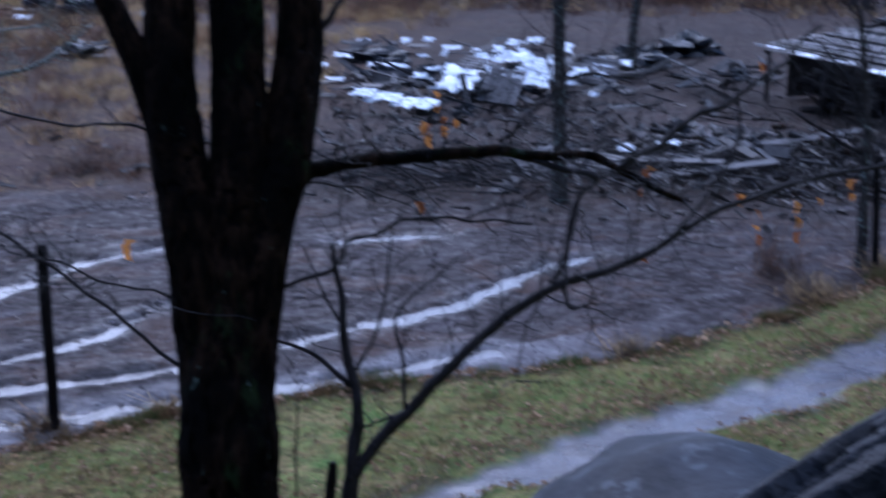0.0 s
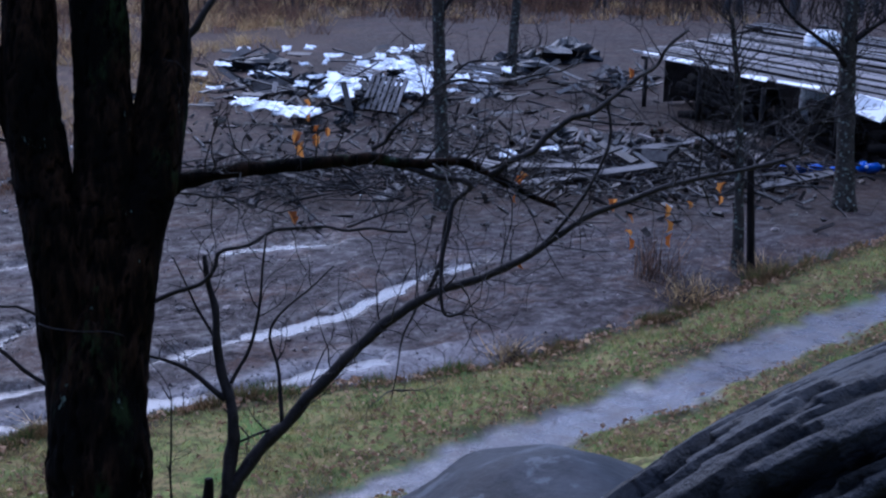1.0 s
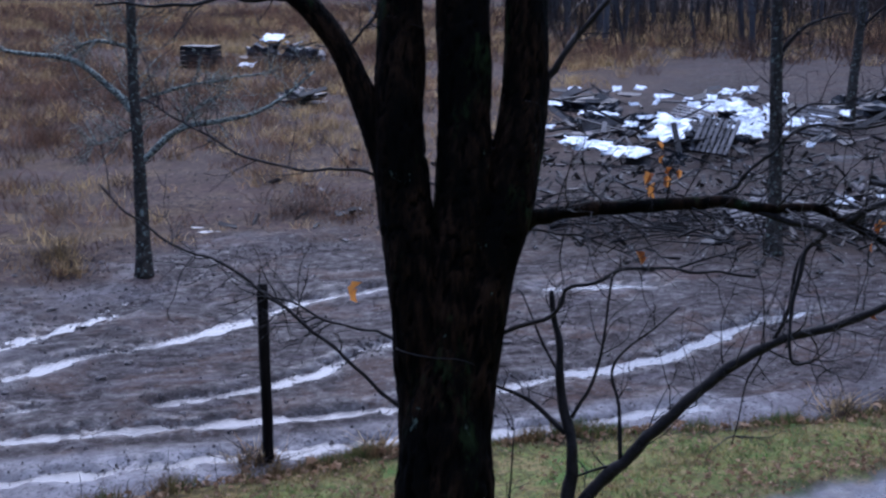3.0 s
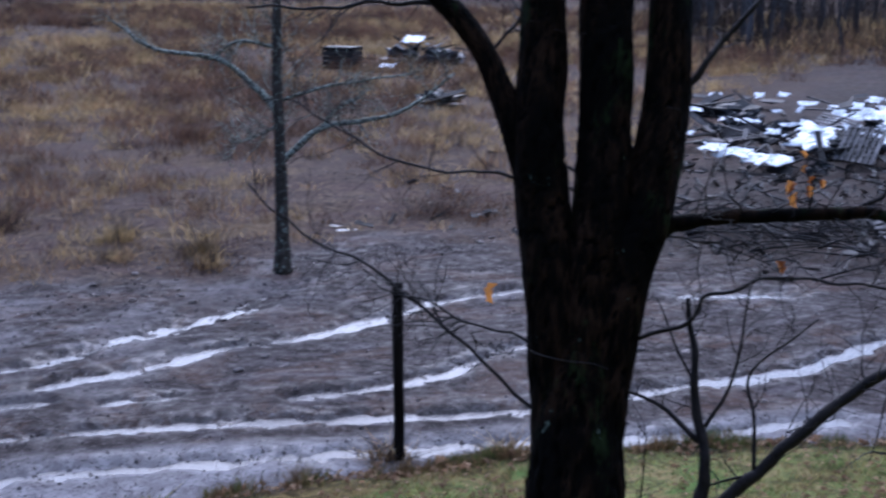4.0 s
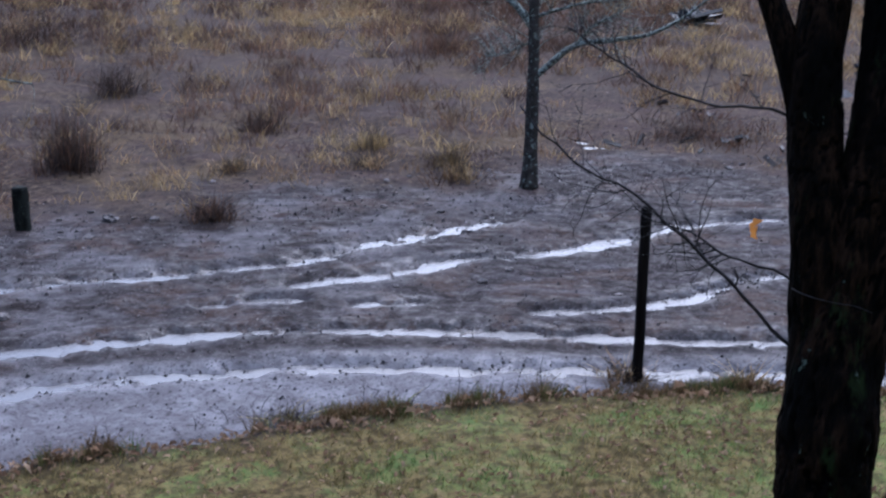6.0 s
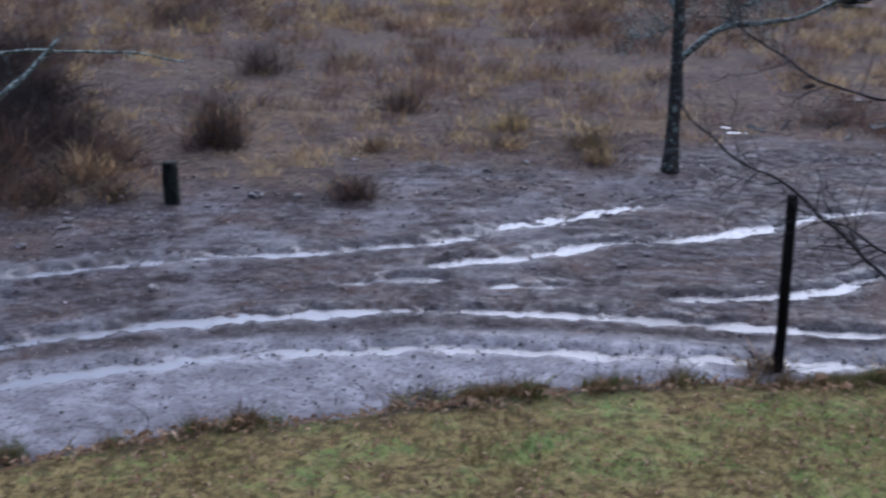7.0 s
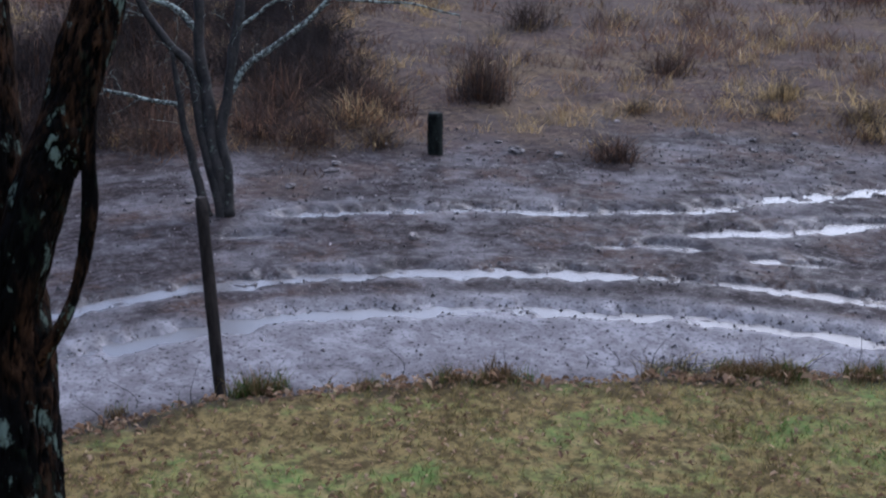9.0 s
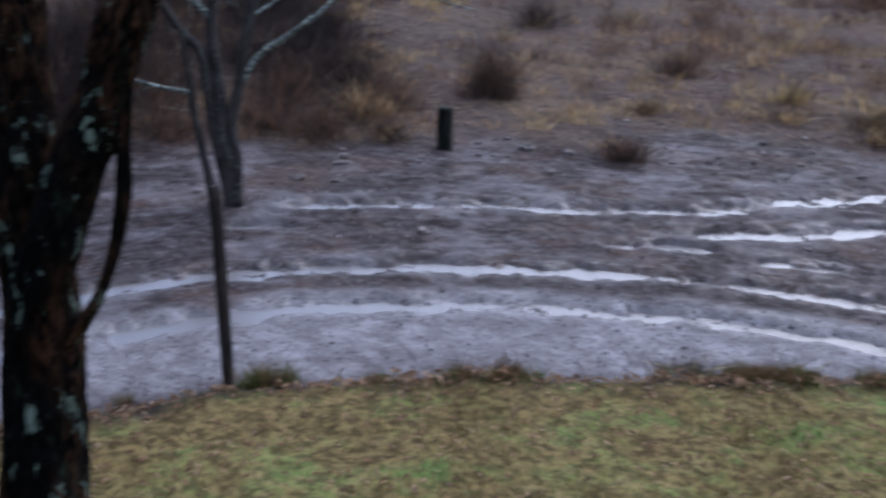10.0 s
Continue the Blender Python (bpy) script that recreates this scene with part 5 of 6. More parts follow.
    for k in range(5):
        so = Soup()
        so.box(pose(0, 0, 0.1 + k * 0.19), 1.35, 1.0, 0.16, 0.006, rnd)
        part("plank", so, M_DARKWOOD, crate, smooth=False)
    # firewood chunks in front of the shed
    chunk = []
    for i in range(4):
        so = Soup()
        so.tube([Vector((-0.18, 0, 0)), Vector((-0.17, 0, 0)), Vector((0, 0, 0)), Vector((0.17, 0, 0)), Vector((0.18, 0, 0))], [0.05, 0.06, 0.062, 0.06, 0.05], 7, 0.2, 9)
        chunk.append(so.mesh("log", (M_WOOD, M_BROWNBARK, M_DARKWOOD, M_STONE)[i], False))
    for _ in range(90):
        x, y = rnd.gauss(3.6, 1.3), rnd.gauss(26.8, 0.9)
        ob = new("firewood_log", chunk[rnd.randrange(4)])
        ob.matrix_basis = pose(x, y, z_at(x, y) + rnd.uniform(0.03, 0.35), rnd.uniform(-30, 30), rnd.uniform(-40, 40), rnd.uniform(0, 360)) @ Matrix.Diagonal((rnd.uniform(0.7, 1.5), 1, 1, 1))
        tagged(ob, "split firewood log tossed on a loose pile", "firewood", "firewood pile")
    chips = Soup()
    for _ in range(2000):
        if rnd.random() < 0.6:
            x, y = rnd.gauss(3.4, 1.6), rnd.gauss(25.8, 1.6)
        else:
            x, y = rnd.gauss(-1.8, 3.2), rnd.gauss(27.5, 4.0)
        if inside_lawn(x, y) > 0 or y < 20.5:
            continue
        chips.box(pose(x, y, z_at(x, y) + rnd.uniform(0.01, 0.12), rnd.gauss(0, 25), rnd.gauss(0, 25), rnd.uniform(0, 360)), rnd.uniform(0.06, 0.4), rnd.uniform(0.03, 0.09), rnd.uniform(0.01, 0.04), 0.01, rnd)
    tagged(part("wood_chips", chips, surface("splintered_wood", (0.016, 0.013, 0.011), (0.075, 0.062, 0.052), (0.40, 0.38, 0.36), (0.62, 0.66), scale=6, fine=25, island=0.7, bump=0, rough=(0.4, 0.7)), smooth=False),
           "splintered wood chips and litter over the ground", "wood chips", kind="stuff")
    # dark sticks thrown together before the heaps
    sticks = Soup()
    for _ in range(420):
        cx, cy, sx, sy = rnd.choice(((-1.6, 23.2, 1.3, 0.7), (-0.2, 24.6, 1.6, 0.9), (3.4, 24.6, 1.4, 0.9), (5.6, 25.6, 1.2, 0.8), (-3.2, 24.0, 1.2, 0.8)))
        x, y = rnd.gauss(cx, sx), rnd.gauss(cy, sy)
        if inside_lawn(x, y) > -0.3:
            continue
        a, le = rnd.uniform(0, 6.28), rnd.uniform(0.4, 1.5)
        p = Vector((x, y, z_at(x, y) + rnd.uniform(0.02, 0.22)))
        e = Vector((math.cos(a), math.sin(a), rnd.gauss(0.05, 0.16))) * le / 2
        side = Vector((rnd.gauss(0, 0.06), rnd.gauss(0, 0.06), rnd.uniform(0, 0.1)))
        path = smooth_path([p - e, p + side, p + e], 3)
        sticks.tube(path, taper(len(path), rnd.uniform(0.010, 0.028), 0.006), 5, cap=False)
        twigs(sticks, path, 2, 0.35, 0.007, rnd, 0.4, 0, 0.2, 3)
    tagged(part("brushwood", sticks, M_TWIG), "dark bare brushwood strewn over the trodden ground", "brushwood", kind="stuff")
    # blue jugs
    for x, y, s, rz in ((6.12, 25.5, 1.0, 0), (6.42, 25.45, 0.8, 40), (6.66, 25.4, 1.1, 80), (6.98, 25.3, 0.9, 20), (7.55, 25.6, 0.9, 10), (7.72, 25.5, 1.0, 60), (7.62, 25.8, 0.8, 0)):
        jug = thing("jug", "blue plastic jug dropped in the wood litter", "jug", "blue jugs")
        jug.matrix_basis = pose(x, y, z_at(x, y) + 0.12, 75, 0, rz) @ Matrix.Diagonal((s, s, s, 1))
        so = Soup()
        so.tube([Vector((0, 0, z)) for z in (-0.13, -0.12, 0.0, 0.08, 0.12, 0.14, 0.17)], [0.07, 0.09, 0.092, 0.088, 0.05, 0.028, 0.028], 14)
        part("body", so, M_BLUE, jug)
        so = Soup()
        so.tube(smooth_path([(0.05, 0, 0.12), (0.1, 0, 0.14), (0.12, 0, 0.08), (0.09, 0, 0.03)], 4), [0.012] * 13, 6)
        part("handle", so, M_BLUE, jug)
        so = Soup()
        so.tube([Vector((0, 0, z)) for z in (0.165, 0.19, 0.195)], [0.034, 0.034, 0.025], 10)
        part("cap", so, M_WHITE, jug, "white cap")


def low_shed():
    """A long low lean-to roofed with boards, open and dark beneath."""
    rnd = random.Random(5)
    a, b = Vector((4.3, 34.3, 1.25)), Vector((8.35, 24.4, 1.2))
    run = (b - a)
    run.z = 0
    le = run.length
    run.normalize()
    back = Vector((-run.y, run.x, 0)) * 1.0
    ang = math.degrees(math.atan2(run.y, run.x))
    mid = (a + b) / 2
    shed = thing("shed", "long low open shed with a roof of loose grey boards", "shed", at=(mid.x, mid.y, z_at(mid.x, mid.y)))
    base = Matrix.Translation((0, 0, 0)) @ pose(0, 0, 0, 0, 0, ang)
    rise, depth = 0.66, 3.4
    for k in range(24):
        t = k / 23
        so = Soup()
        gap = rnd.uniform(-0.2, 0.2)
        so.box(base @ pose(gap, t * depth, 1.24 + rise * t + rnd.uniform(-0.02, 0.04), rnd.uniform(4, 16), rnd.uniform(-0.7, 0.7), rnd.uniform(-1.3, 1.3)), le + rnd.uniform(-2.2, 0.4), rnd.uniform(0.10, 0.17), 0.03, 0.03, rnd)
        part("roof_board", so, M_PALLET if rnd.random() < 0.3 else (M_WOOD if rnd.random() < 0.6 else M_DARKWOOD), shed, smooth=False)
    for k in range(5):
        so = Soup()
        so.box(base @ pose(-le / 2 + 0.3 + k * (le - 0.6) / 4, depth / 2, 1.15 + rise / 2, math.degrees(math.atan2(rise, depth))), 0.08, depth, 0.10, 0.004, rnd)
        part("rafter", so, M_DARKWOOD, shed, smooth=False)
        for yy, hh in ((0.15, 1.15), (depth - 0.15, 1.15 + rise)):
            so = Soup()
            so.tube([base @ Vector((-le / 2 + 0.3 + k * (le - 0.6) / 4, yy, z)) for z in (-0.1, hh * 0.5, hh)], [0.06, 0.055, 0.05], 9, 0.15, 6)
            part("pole", so, M_DARKWOOD, shed)
    for k in range(7):
        so = Soup()
        w = le / 7
        so.box(base @ pose(-le / 2 + (k + 0.5) * w, -0.10, 1.29 + rnd.uniform(-0.03, 0.03), 35, rnd.uniform(-2, 2), rnd.uniform(-3, 3)), w - rnd.uniform(0.0, 0.7), rnd.uniform(0.05, 0.12), 0.012, 0.02, rnd)
        part("eave_strip", so, M_WHITE, shed, "pale metal strip along the eave", smooth=False)
    # dark walls added at the back and sides to keep light from under the roof
    so = Soup()
    so.box(base @ pose(0, depth, 0.85), le, 0.05, 1.85, 0.01, rnd)
    part("back_wall", so, M_DARKWOOD, shed, smooth=False)
    for sx in (-1, 1):
        so = Soup()
        so.box(base @ pose(sx * le / 2, depth / 2 + 0.4, 0.62), 0.05, depth - 0.9, 1.25, 0.01, rnd)
        part("side_wall", so, M_DARKWOOD, shed, smooth=False)
    for x, y, lx, ly, z in ((3.9, -0.2, 0.9, 0.35, 1.18), (4.8, -0.2, 0.6, 0.3, 1.15)):
        so = Soup()
        so.box(base @ pose(x, y, z, 62, 3, 2), lx, ly, 0.012, 0.05, rnd)
        part("hanging_sheet", so, M_WHITE, shed, "pale sheet hung over the eave", smooth=False)
    # near-black logs, added to stand in for the shade under the roof
    for k in range(64):
        lay = k // 12
        so = Soup()
        l2, x = rnd.uniform(0.25, 0.8), rnd.uniform(-le / 2 + 1.7, le / 2 - 0.8)
        q = base @ pose(x, 0.35 + (k % 4) * 0.24 + rnd.uniform(-0.08, 0.08), 0.08 + lay * 0.16 + rnd.uniform(-0.04, 0.04), rnd.uniform(-20, 20), rnd.uniform(-14, 14), rnd.uniform(-45, 45))
        so.tube([q @ Vector((t * l2, 0, 0)) for t in (-1, -0.98, 0, 0.98, 1)], [0.07, 0.1, 0.1, 0.1, 0.07], 8, 0.2, 5)
        part("dark_fill_log", so, M_POST, shed)
    tank = thing("tank", "upright white plastic tank behind the shed", "tank", at=(8.16, 31.69, z_at(8.16, 31.69)))
    so = Soup()
    so.tube([Vector((0, 0, z)) for z in (0, 0.05, 0.6, 0.65, 1.2, 1.25, 1.95, 2.05, 2.12)], [0.36, 0.4, 0.4, 0.38, 0.4, 0.4, 0.4, 0.32, 0.12], 20)
    part("body", so, M_WHITE, tank)
    so = Soup()
    so.tube([Vector((0, 0, z)) for z in (2.1, 2.17, 2.19)], [0.13, 0.13, 0.1], 12)
    part("lid", so, M_TARP, tank, "dark screw lid")


scrap()
low_shed()


# ---- stones ----
def stones():
    rnd = random.Random(77)
    shapes = []
    for i in range(5):
        so = Soup()
        blob(so, Vector((0, 0, 0)), (1, rnd.uniform(0.6, 0.9), rnd.uniform(0.28, 0.5)), 0.5, 4.4, 9, i * 3.1)
        shapes.append(so.mesh("stone", M_STONE, False))

    def lay(x, y, s, label="pale stone lying on the wet mud"):
        ob = new("stone", shapes[rnd.randrange(5)])
        ob.matrix_basis = pose(x, y, z_at(x, y) + s * 0.15, rnd.uniform(-15, 15), rnd.uniform(-15, 15), rnd.uniform(0, 360)) @ Matrix.Diagonal((s, s, s, 1))
        tagged(ob, label, "stone", "stones on the mud")
    for x, y, s in ((-10.37, 9.94, 0.13), (-12.75, 9.9, 0.12), (-12.45, 10.25, 0.08), (-13.05, 10.75, 0.14), (-13.0, 9.2, 0.11), (-13.3, 11.0, 0.13), (-12.3, 13.3, 0.17), (-11.8, 13.6, 0.12), (-12.9, 8.6, 0.1)):
        lay(x, y, s * 0.68)
    for _ in range(48):
        t = rnd.random()
        x, y = -13.4 + 4.2 * t + rnd.gauss(0, 0.7), 10.0 + 8.4 * t + rnd.gauss(0, 0.8)
        lay(x, y, rnd.uniform(0.025, 0.065))
    for _ in range(60):
        x, y = rnd.uniform(-10, 5), rnd.uniform(13, 28)
        if inside_lawn(x, y) < 0:
            lay(x, y, rnd.uniform(0.03, 0.07))
    grit = Soup()
    n = 0
    while n < 27000:
        if n >= 22000:
            t = rnd.random()
            x, y = -14.5 + 7.0 * t + rnd.gauss(0, 1.3), 9.0 + 12.0 * t + rnd.gauss(0, 1.5)
        elif n < 15000:
            x, y = rnd.uniform(-14, 6), rnd.uniform(5, 27)
        else:
            line = RUTS[rnd.choice((0, 0, 1, 1, 2, 3, 4, 5))][0]
            k = rnd.randrange(len(line) - 1)
            t, (ax, ay), (bx, by) = rnd.random(), line[k], line[k + 1]
            x, y = ax + (bx - ax) * t + rnd.gauss(0, 0.15), ay + (by - ay) * t + rnd.gauss(0, 0.15)
        if inside_lawn(x, y) > 0.05:
            continue
        n += 1
        s = rnd.uniform(0.006, 0.030) * rnd.uniform(0.6, 1.1) * (1.7 if rnd.random() < 0.10 else 1.0)
        z = z_at(x, y)
        a = rnd.uniform(0, 6.28)
        p = [Vector((x + s * math.cos(a + k * 2.1) * rnd.uniform(0.6, 1.2), y + s * math.sin(a + k * 2.1) * rnd.uniform(0.6, 1.2), z - 0.01)) for k in range(3)]
        q = Vector((x, y, z + s * rnd.uniform(0.5, 0.9)))
        for k in range(3):
            grit.face(p[k], p[(k + 1) % 3], q)
    ob = part("mud_clods", grit, surface("clod", (0.018, 0.0145, 0.0135), (0.105, 0.088, 0.082), (0.30, 0.26, 0.24), (0.54, 0.62), scale=9, fine=40, island=0.8, bump=0, rough=(0.3, 0.7)), smooth=False)
    tagged(ob, "small dark clods and chips of stone on the mud", "clods", kind="stuff")


stones()


# ---- grass, weeds, leaves ----
def blades(name, material, xy, z, h, w, lean, rng, label, category, kind="stuff"):
    """One bent blade at each plan point, all in one mesh."""
    n = len(h)
    a = rng.uniform(0, 2 * math.pi, n)
    ca, sa = np.cos(a), np.sin(a)
    b = rng.uniform(0, 2 * math.pi, n)
    lx, ly = np.cos(b) * lean * h, np.sin(b) * lean * h
    x, y = xy[:, 0], xy[:, 1]
    v = np.empty((n, 5, 3))
    v[:, 0] = np.stack([x - ca * w, y - sa * w, z - 0.01], 1)
    v[:, 1] = np.stack([x + ca * w, y + sa * w, z - 0.01], 1)
    v[:, 2] = np.stack([x + lx * 0.4 + ca * w * 0.7, y + ly * 0.4 + sa * w * 0.7, z + h * 0.6], 1)
    v[:, 3] = np.stack([x + lx * 0.4 - ca * w * 0.7, y + ly * 0.4 - sa * w * 0.7, z + h * 0.6], 1)
    v[:, 4] = np.stack([x + lx, y + ly, z + h], 1)
    i = np.arange(n)[:, None] * 5
    q = (i + np.array([[0, 1, 2, 3]])).tolist() + (i + np.array([[3, 2, 4]])).tolist()
    me = bpy.data.meshes.new(name)
    me.from_pydata(v.reshape(-1, 3).tolist(), [], q)
    me.materials.append(material)
    me.update()
    return tagged(new(name, me), label, category, kind=kind)


def lawn():
    rng = np.random.default_rng(8)
    pts = rng.uniform((-10, 3), (9, 24), (420000, 2))
    s, lw, lane, _, _ = zones(pts[:, 0], pts[:, 1])
    thick = 0.55 + 0.9 * fbm(pts[:, 0] * 1.1, pts[:, 1] * 1.1, 61, 4)
    keep = (s > 0.0) & (s < 4.2) & (lane < 0.15) & (rng.uniform(0, 1, len(s)) < np.clip(thick, 0.12, 1.0) * (1 - 0.7 * np.exp(-(s / 0.3) ** 2)))
    pts, s = pts[keep], s[keep]
    m = min(len(pts), 200000)
    pts, s = pts[:m], s[:m]
    h = rng.uniform(0.02, 0.062, m) * (1 + 0.8 * fbm(pts[:, 0] * 2, pts[:, 1] * 2, 62, 3)) + 0.05 * np.exp(-s / 0.12) * rng.uniform(0, 1, m)
    blades("lawn_grass", M_GRASS, pts, height(pts[:, 0], pts[:, 1]), h, rng.uniform(0.0025, 0.006, m), rng.uniform(0.4, 1.8, m), rng, "short green and yellowing grass on the bank", "grass")
    # the ragged rim of the bank
    line = np.array(LAWN_EDGE[2:20])
    seg = rng.integers(0, len(line) - 1, 52000)
    t = rng.uniform(0, 1, (52000, 1))
    p = line[seg] * (1 - t) + line[seg + 1] * t + rng.normal(0, 0.13, (52000, 2))
    s, *_ = zones(p[:, 0], p[:, 1])
    keep = (s > -0.08) & (s < 0.4) & (fbm(p[:, 0] * 2.6, p[:, 1] * 2.6, 71, 3) > 0.02)
    p = p[keep]
    m = len(p)
    h = rng.uniform(0.06, 0.2, m) * (1 + 1.2 * np.clip(fbm(p[:, 0] * 1.1, p[:, 1] * 1.1, 72, 3), -0.5, 1))
    blades("rim_grass", M_RIM, p, height(p[:, 0], p[:, 1]), h, rng.uniform(0.002, 0.005, m), rng.uniform(0.2, 0.9, m), rng, "longer dry grass along the rim of the bank", "grass")


def leaf_litter():
    rnd = random.Random(15)
    so = Soup()
    rng = np.random.default_rng(3)
    p = rng.uniform((-10, 3), (8, 23), (130000, 2))
    s, lw, lane, _, _ = zones(p[:, 0], p[:, 1])
    dl, _, _ = near_line(p[:, 0], p[:, 1], LANE)
    like = 0.32 + 0.6 * np.exp(-((dl - 0.75) / 0.35) ** 2) + 1.3 * np.exp(-np.abs(s - 0.12) / 0.12) + 0.5 * fbm(p[:, 0], p[:, 1], 81, 3)
    like = like * np.where((p[:, 0] > -2.5) & (dl > 1.1) & (s > 0.3), 0.45, 1.0)
    p = p[(s > -0.05) & (s < 4.0) & (lane < 0.5) & (rng.uniform(0, 1.6, len(s)) < like)][:11000]
    z = height(p[:, 0], p[:, 1])
    for (x, y), h in zip(p, z):
        m = pose(x, y, h + rnd.uniform(0.015, 0.05), rnd.uniform(-35, 35), rnd.uniform(-35, 35), rnd.uniform(0, 360))
        flat_leaf(so, m, rnd.uniform(0.025, 0.07) * (1.35 if inside_lawn(x, y) < 0.35 else 1.0), rnd.uniform(0.2, 1.0))
    line = [Vector((*q, 0)) for q in LAWN_EDGE[4:20]]
    for _ in range(80):
        i = rnd.randrange(len(line) - 1)
        q = line[i].lerp(line[i + 1], rnd.random())
        d = (line[i + 1] - line[i]).normalized()
        q += Vector((d.y, -d.x, 0)) * rnd.uniform(0.05, 0.45)
        flat_leaf(so, pose(q.x, q.y, z_at(q.x, q.y) + rnd.uniform(0.05, 0.10), rnd.uniform(-30, 30), rnd.uniform(-30, 30), rnd.uniform(0, 360)), rnd.uniform(0.07, 0.14), rnd.uniform(0.3, 1.0))
    tagged(part("fallen_leaves", so, M_LEAF, smooth=False), "brown fallen oak leaves strewn over the grass", "leaves", kind="stuff")


def field():
    rng = np.random.default_rng(12)
    c = rng.uniform((-75, -2), (12, 95), (130000, 2))
    r = np.hypot(c[:, 0], c[:, 1])
    turn = np.arctan2(-c[:, 0], c[:, 1])
    _, lw, _, fld, _ = zones(c[:, 0], c[:, 1])
    pat = 1.5 * fbm(c[:, 0] * 0.3, c[:, 1] * 0.3, 91, 4)
    ok = (fld > 0.35) & (r < 110) & (rng.uniform(0, 1, len(r)) < np.clip(24 / r, 0, 1) ** 0.8 * np.where((c[:, 0] < -13.0) & (c[:, 1] < 14.5), 0.9, np.clip((r - 13) / 16, 0.42, 1))) & (turn > -0.25) & (turn < 1.35) & (rng.uniform(-0.5, 0.45, len(r)) < pat + 0.12)
    ok &= ~((c[:, 0] > -6.5 + rng.normal(0, 0.8, len(r))) & (c[:, 1] < 62 + rng.normal(0, 3, len(r))))
    c, pat, r = c[ok][:9000], pat[ok][:9000], r[ok][:9000]

    def tufts(name, sel, count, hh, spread, material, label, wide):
        q = np.repeat(c[sel], count, 0)
        rr = np.repeat(r[sel], count)
        m = len(q)
        q = q + rng.normal(0, spread, (m, 2)) * (0.6 + rr[:, None] / 70)
        big = np.repeat(rng.uniform(0.45, 1.3, sel.sum()), count)
        h = hh * big * rng.uniform(0.4, 1.1, m) * np.clip(0.2 + rr / 38, 0.55, 1.9)
        blades(name, material, q, height(q[:, 0], q[:, 1]), h, rng.uniform(0.5, 1.3, m) * wide * (0.3 + rr / 22), rng.uniform(0.4, 1.5, m), rng, label, "dry grass")
    k = rng.uniform(0, 1, len(c)) + 1.1 * fbm(c[:, 0] * 0.12, c[:, 1] * 0.12, 95, 3)
    tufts("field_grass", (k < np.where(r > 26, 0.60, 0.46)), 28, 0.32, 0.14, M_STRAW, "pale dry grass tufts over the field", 0.0038)
    tufts("field_weeds", (k >= np.where(r > 26, 0.60, 0.46)) & (r > 15), 26, 0.46, 0.19, M_RUST, "rusty brown dead weeds over the field", 0.0045)


def bush(name, label, x, y, h, spread, n, seed, material, stem_material, bare=0.0):
    """Upright dead shoots fanning out from one foot."""
    rnd = random.Random(seed)
    b = thing(name, label, "bush", at=(x, y, z_at(x, y) - 0.03))
    st, bl = Soup(), Soup()
    for _ in range(n):
        a = rnd.uniform(0, 6.28)
        lean = abs(rnd.gauss(0, 0.75)) * spread
        foot = Vector((rnd.gauss(0, spread * 0.38), rnd.gauss(0, spread * 0.38), 0))
        le = h * rnd.uniform(0.25, 1.0) * max(0.35, 1 - 0.5 * foot.length / spread)
        tip = foot + Vector((math.cos(a) * lean, math.sin(a) * lean, le))
        mid = (foot + tip) / 2 + Vector((-math.cos(a), -math.sin(a), 0)) * lean * 0.15 + Vector((rnd.gauss(0, 0.03), rnd.gauss(0, 0.03), 0))
        if rnd.random() < 0.35 + bare:
            p = smooth_path([foot, mid, tip], 2)
            st.tube(p, taper(len(p), 0.0045, 0.0015), 3, cap=False)
            twigs(st, p, 2, h * 0.25, 0.0025, rnd, 0.5, 0, 0.3, 3)
        else:
            w = rnd.uniform(0.003, 0.007)
            e = Vector((-math.sin(a), math.cos(a), 0)) * w
            bl.face(foot - e, foot + e, mid + e, mid - e)
            bl.face(mid - e, mid + e, tip)
    tagged(part("shoot_growth", st, stem_material, b), kind="stuff")
    if bl.f:
        tagged(part("dry_foliage", bl, material, b, smooth=False), kind="stuff")
    return b


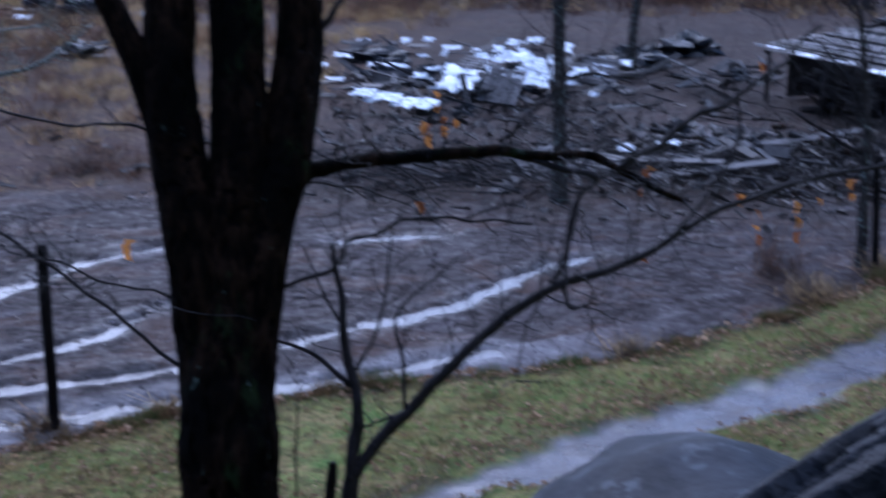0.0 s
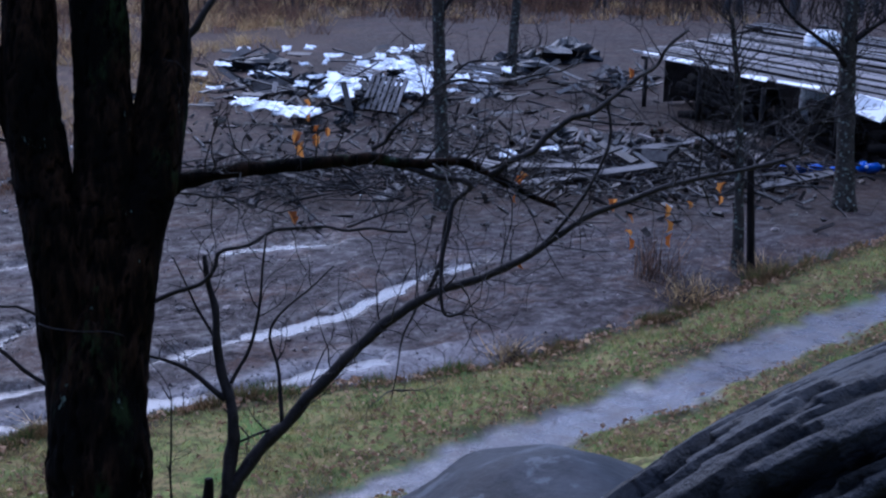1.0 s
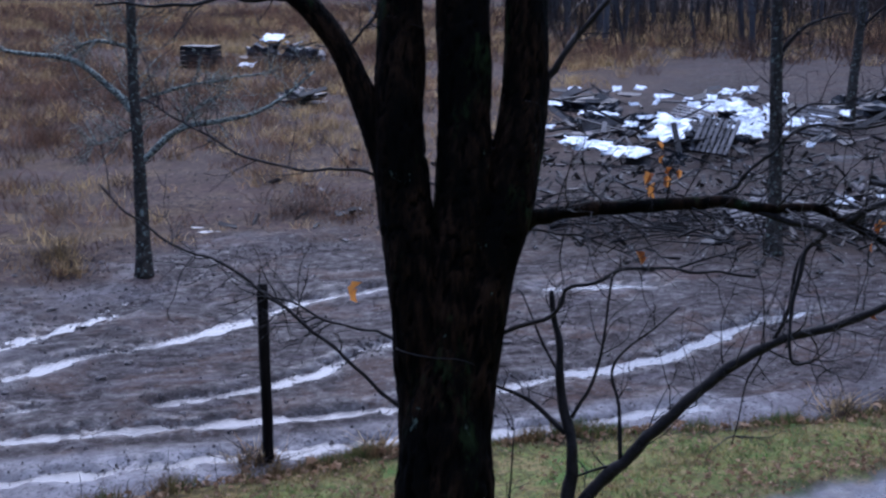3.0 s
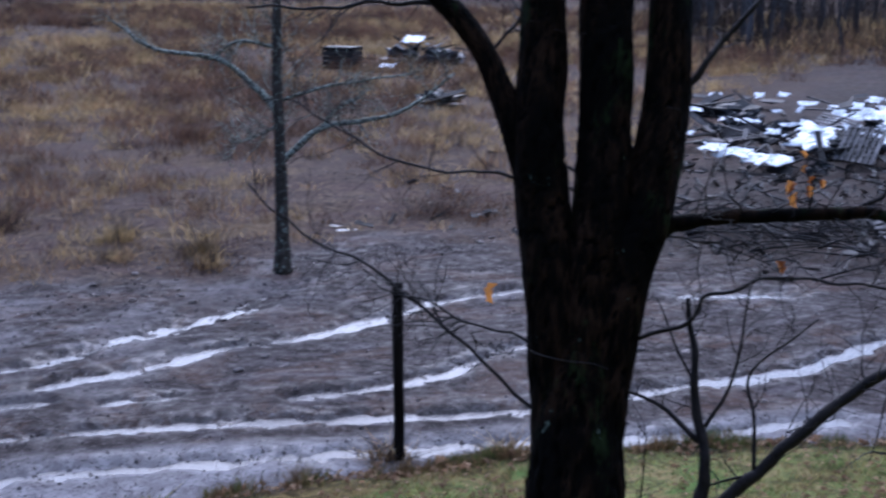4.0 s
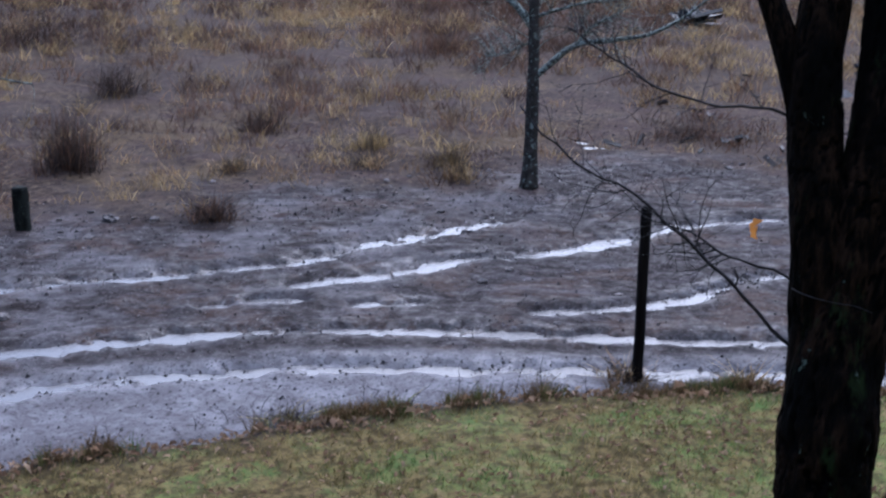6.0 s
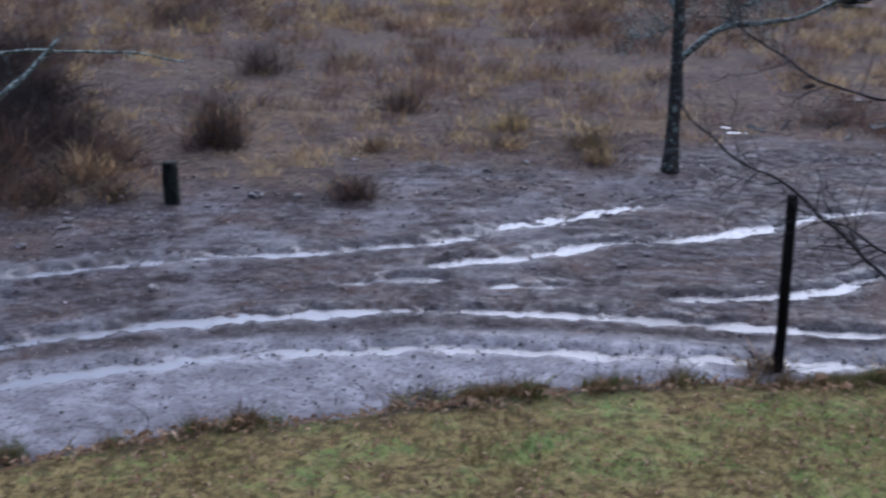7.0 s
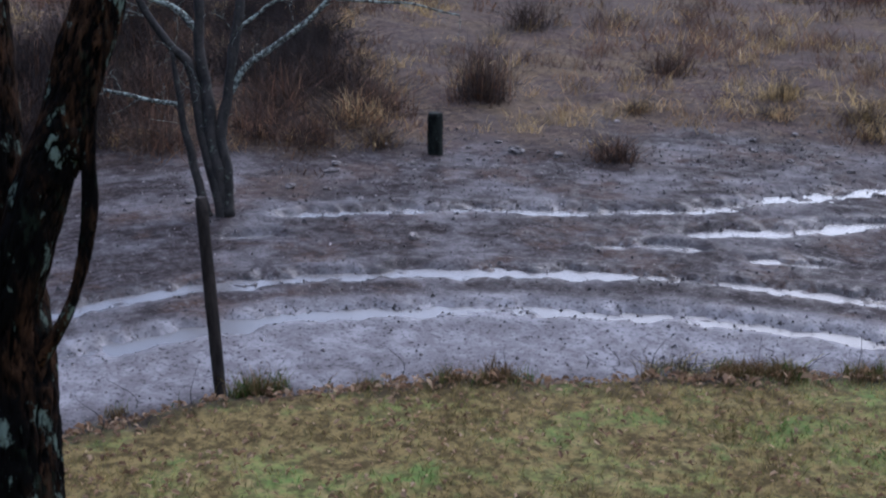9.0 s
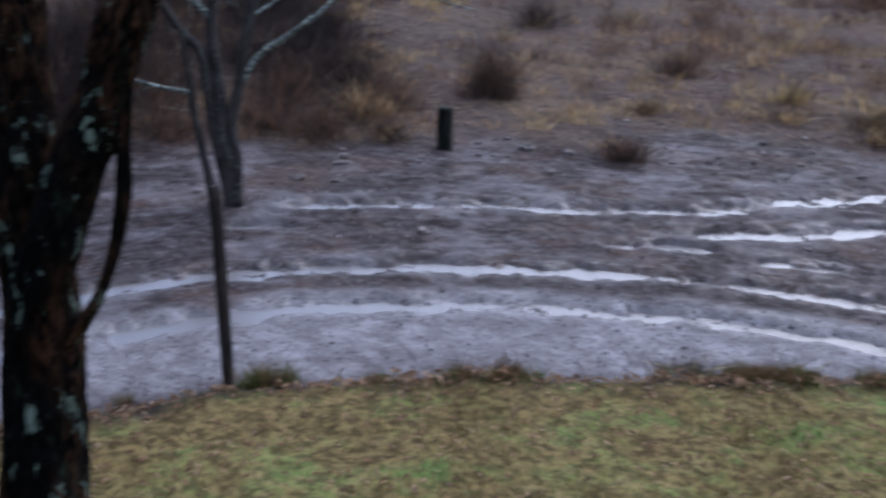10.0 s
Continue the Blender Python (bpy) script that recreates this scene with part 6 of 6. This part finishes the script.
def bushes():
    rnd = random.Random(31)
    for x, y, h, sp, n, mat, lab in (
        (-14.9, 15.0, 1.25, 0.6, 460, M_RUST, "brown brush of upright dead shoots"), (-11.25, 14.1, 0.5, 0.42, 340, M_RUST, "low reddish tuft of dead grass"),
        (-20.0, 12.4, 1.5, 1.1, 320, M_RUST, "tall dark thicket of bare shoots"),
        (-15.4, 9.5, 0.9, 0.9, 420, M_RUST, "tangled low bramble under the tree"), (-15.8, 11.8, 0.95, 0.85, 480, M_RUST, "rust-coloured stand of dead grass"),
        (-14.6, 12.3, 0.7, 0.6, 360, M_STRAW, "rust-coloured stand of dead grass"), (-16.6, 13.2, 1.0, 0.9, 460, M_RUST, "rust-coloured stand of dead grass"),
        (-17.2, 10.6, 1.2, 1.0, 420, M_RUST, "rust-coloured stand of dead grass"), (-16.6, 7.8, 1.1, 1.0, 420, M_RUST, "tangled low bramble under the tree"),
        (-15.2, 13.0, 0.8, 0.9, 520, M_RUST, "rust-coloured stand of dead grass"), (-15.0, 10.8, 0.75, 0.8, 460, M_RUST, "rust-coloured stand of dead grass"), (-14.3, 11.3, 0.55, 0.6, 360, M_RUST, "rust-coloured stand of dead grass"),
        (-13.7, 12.0, 0.42, 0.4, 220, M_STRAW, "short dry tuft beside the stump"), (-12.1, 19.0, 0.55, 0.45, 260, M_STRAW, "pale straw-coloured grass tuft"),
        (-11.4, 17.9, 0.4, 0.4, 220, M_STRAW, "pale straw-coloured grass tuft"), (-10.5, 18.9, 0.5, 0.4, 240, M_STRAW, "pale straw-coloured grass tuft"),
        (-14.6, 19.1, 0.7, 0.4, 220, M_RUST, "rusty weed clump in the field"), (-13.0, 16.6, 0.4, 0.35, 200, M_STRAW, "pale straw-coloured grass tuft"),
        (-9.8, 18.0, 0.5, 0.35, 200, M_STRAW, "pale straw-coloured grass tuft"), (-8.3, 23.5, 0.45, 0.8, 260, M_RUST, "low dark weed patch"),
        (3.2, 17.1, 0.5, 0.5, 260, M_STRAW, "dry grass clump at the grass edge"), (1.0, 14.85, 0.35, 0.35, 200, M_STRAW, "dry grass clump at the grass edge"),
        (4.3, 18.4, 0.5, 0.5, 240, M_STRAW, "dry grass clump at the grass edge"), (2.9, 18.2, 0.9, 0.5, 120, M_RUST, "thin brown weeds at the grass edge"),
        (-4.25, 12.1, 0.28, 0.3, 200, M_STRAW, "dry grass clump at the foot of the post"), (-3.2, 12.5, 0.28, 0.3, 200, M_STRAW, "dry grass clump at the grass edge"),
        (-6.2, 9.5, 0.25, 0.25, 140, M_GRASS, "tall green grass clump at the bank rim"), (-5.6, 10.2, 0.22, 0.25, 140, M_GRASS, "tall green grass clump at the bank rim"),
        (-24, 18, 1.8, 1.4, 360, M_RUST, "tall dark thicket of bare shoots"), (-26, 24, 1.6, 1.6, 360, M_RUST, "brown brush of upright dead shoots"),
        (-21, 8, 2.2, 1.5, 380, M_RUST, "tall dark thicket of bare shoots"), (-19, 20, 1.0, 0.8, 300, M_RUST, "brown brush of upright dead shoots"),
    ):
        bush("bush", lab, x, y, h, sp, n, rnd.randrange(999), mat, M_BRUSH, 0.25 if "thicket" in lab or "brush" in lab else 0.0)
    for k in range(22):
        x, y = rnd.uniform(-24, -14.3), rnd.uniform(5.0, 13.5)
        if x > -15.5 and y > 11:
            continue
        bush("thicket", "dense dark thicket of bare brambles at the field edge", x, y, rnd.uniform(0.9, 1.9), rnd.uniform(0.8, 1.3), 320, rnd.randrange(999), M_RUST, M_THICKET, 0.5)
    for x, y, h in ((-20.2, 15.4, 1.2), (-21.6, 14.6, 1.3), (-22.6, 16.0, 1.3), (-19.0, 14.2, 1.0), (-23.6, 14.6, 1.4), (-18.4, 12.6, 1.0)):
        bush("thicket", "dense dark thicket of bare brambles at the field edge", x, y, h, 1.0, 420, rnd.randrange(999), M_RUST, M_THICKET, 0.6)
    # dead weed stalks standing along the rim
    so = Soup()
    line = [Vector((*p, 0)) for p in LAWN_EDGE[3:20]]
    for _ in range(70):
        i = rnd.randrange(len(line) - 1)
        p = line[i].lerp(line[i + 1], rnd.random()) + Vector((rnd.gauss(0, 0.15), rnd.gauss(0, 0.15), 0))
        p.z = z_at(p.x, p.y) - 0.02
        h = rnd.uniform(0.1, 0.36)
        path = smooth_path([p, p + Vector((rnd.gauss(0, 0.03), rnd.gauss(0, 0.03), h * 0.5)), p + Vector((rnd.gauss(0, 0.08), rnd.gauss(0, 0.08), h))], 3)
        so.tube(path, taper(len(path), 0.004, 0.0015), 4, cap=False)
        twigs(so, path, 3, 0.09, 0.0018, rnd, 0.5, 0, 0.4, 3)
    tagged(part("weed_stalks", so, M_TWIG), "thin dead weed stalks along the bank rim", "weeds", kind="stuff")


# far bark lightened to grey: the haze over the woods is in its colour
M_HAZED_WOOD = surface("hazed_far_bark", (0.052, 0.050, 0.052), (0.088, 0.084, 0.086), scale=3, fine=30, rough=(0.8, 0.95), bump=0, island=0.3, spec=0.05)


def far_woods():
    """Bare woods that close the field."""
    rnd = random.Random(44)
    tr, br = Soup(), Soup()
    for _ in range(900):
        a = rnd.uniform(-0.75, 1.75)
        r = rnd.uniform(116, 175)
        if a < 0.2:
            r = rnd.uniform(64, 120)
        x, y = -r * math.sin(a), r * math.cos(a)
        z = 0.010 * max(0.0, r - 55) - 0.3
        h = rnd.uniform(9, 16)
        p = [Vector((x + rnd.gauss(0, 0.25) * t, y + rnd.gauss(0, 0.25) * t, z + h * t / 5)) for t in range(6)]
        tr.tube(p, taper(6, rnd.uniform(0.07, 0.2), 0.03), 6, cap=False)
        twigs(tr, p, 7, 3.0, 0.05, rnd, 0.6, 2, 0.25, 3)
        for _k in range(40):
            q = Vector((x + rnd.gauss(0, 2.5), y + rnd.gauss(0, 2.5), z + 0.3))
            t = q + Vector((rnd.gauss(0, 0.5), rnd.gauss(0, 0.5), rnd.uniform(1.0, 3.2)))
            e = Vector((rnd.uniform(-1, 1), rnd.uniform(-1, 1), 0)).normalized() * rnd.uniform(0.015, 0.04)
            br.face(q - e, q + e, t)
    tagged(part("far_trees", tr, M_HAZED_WOOD), "bare dark woods beyond the field", "woods", kind="stuff")
    tagged(part("far_undergrowth", br, M_BRUSH, smooth=False), "dark undergrowth at the edge of the woods", "undergrowth", kind="stuff")


lawn()
leaf_litter()
field()
bushes()
far_woods()
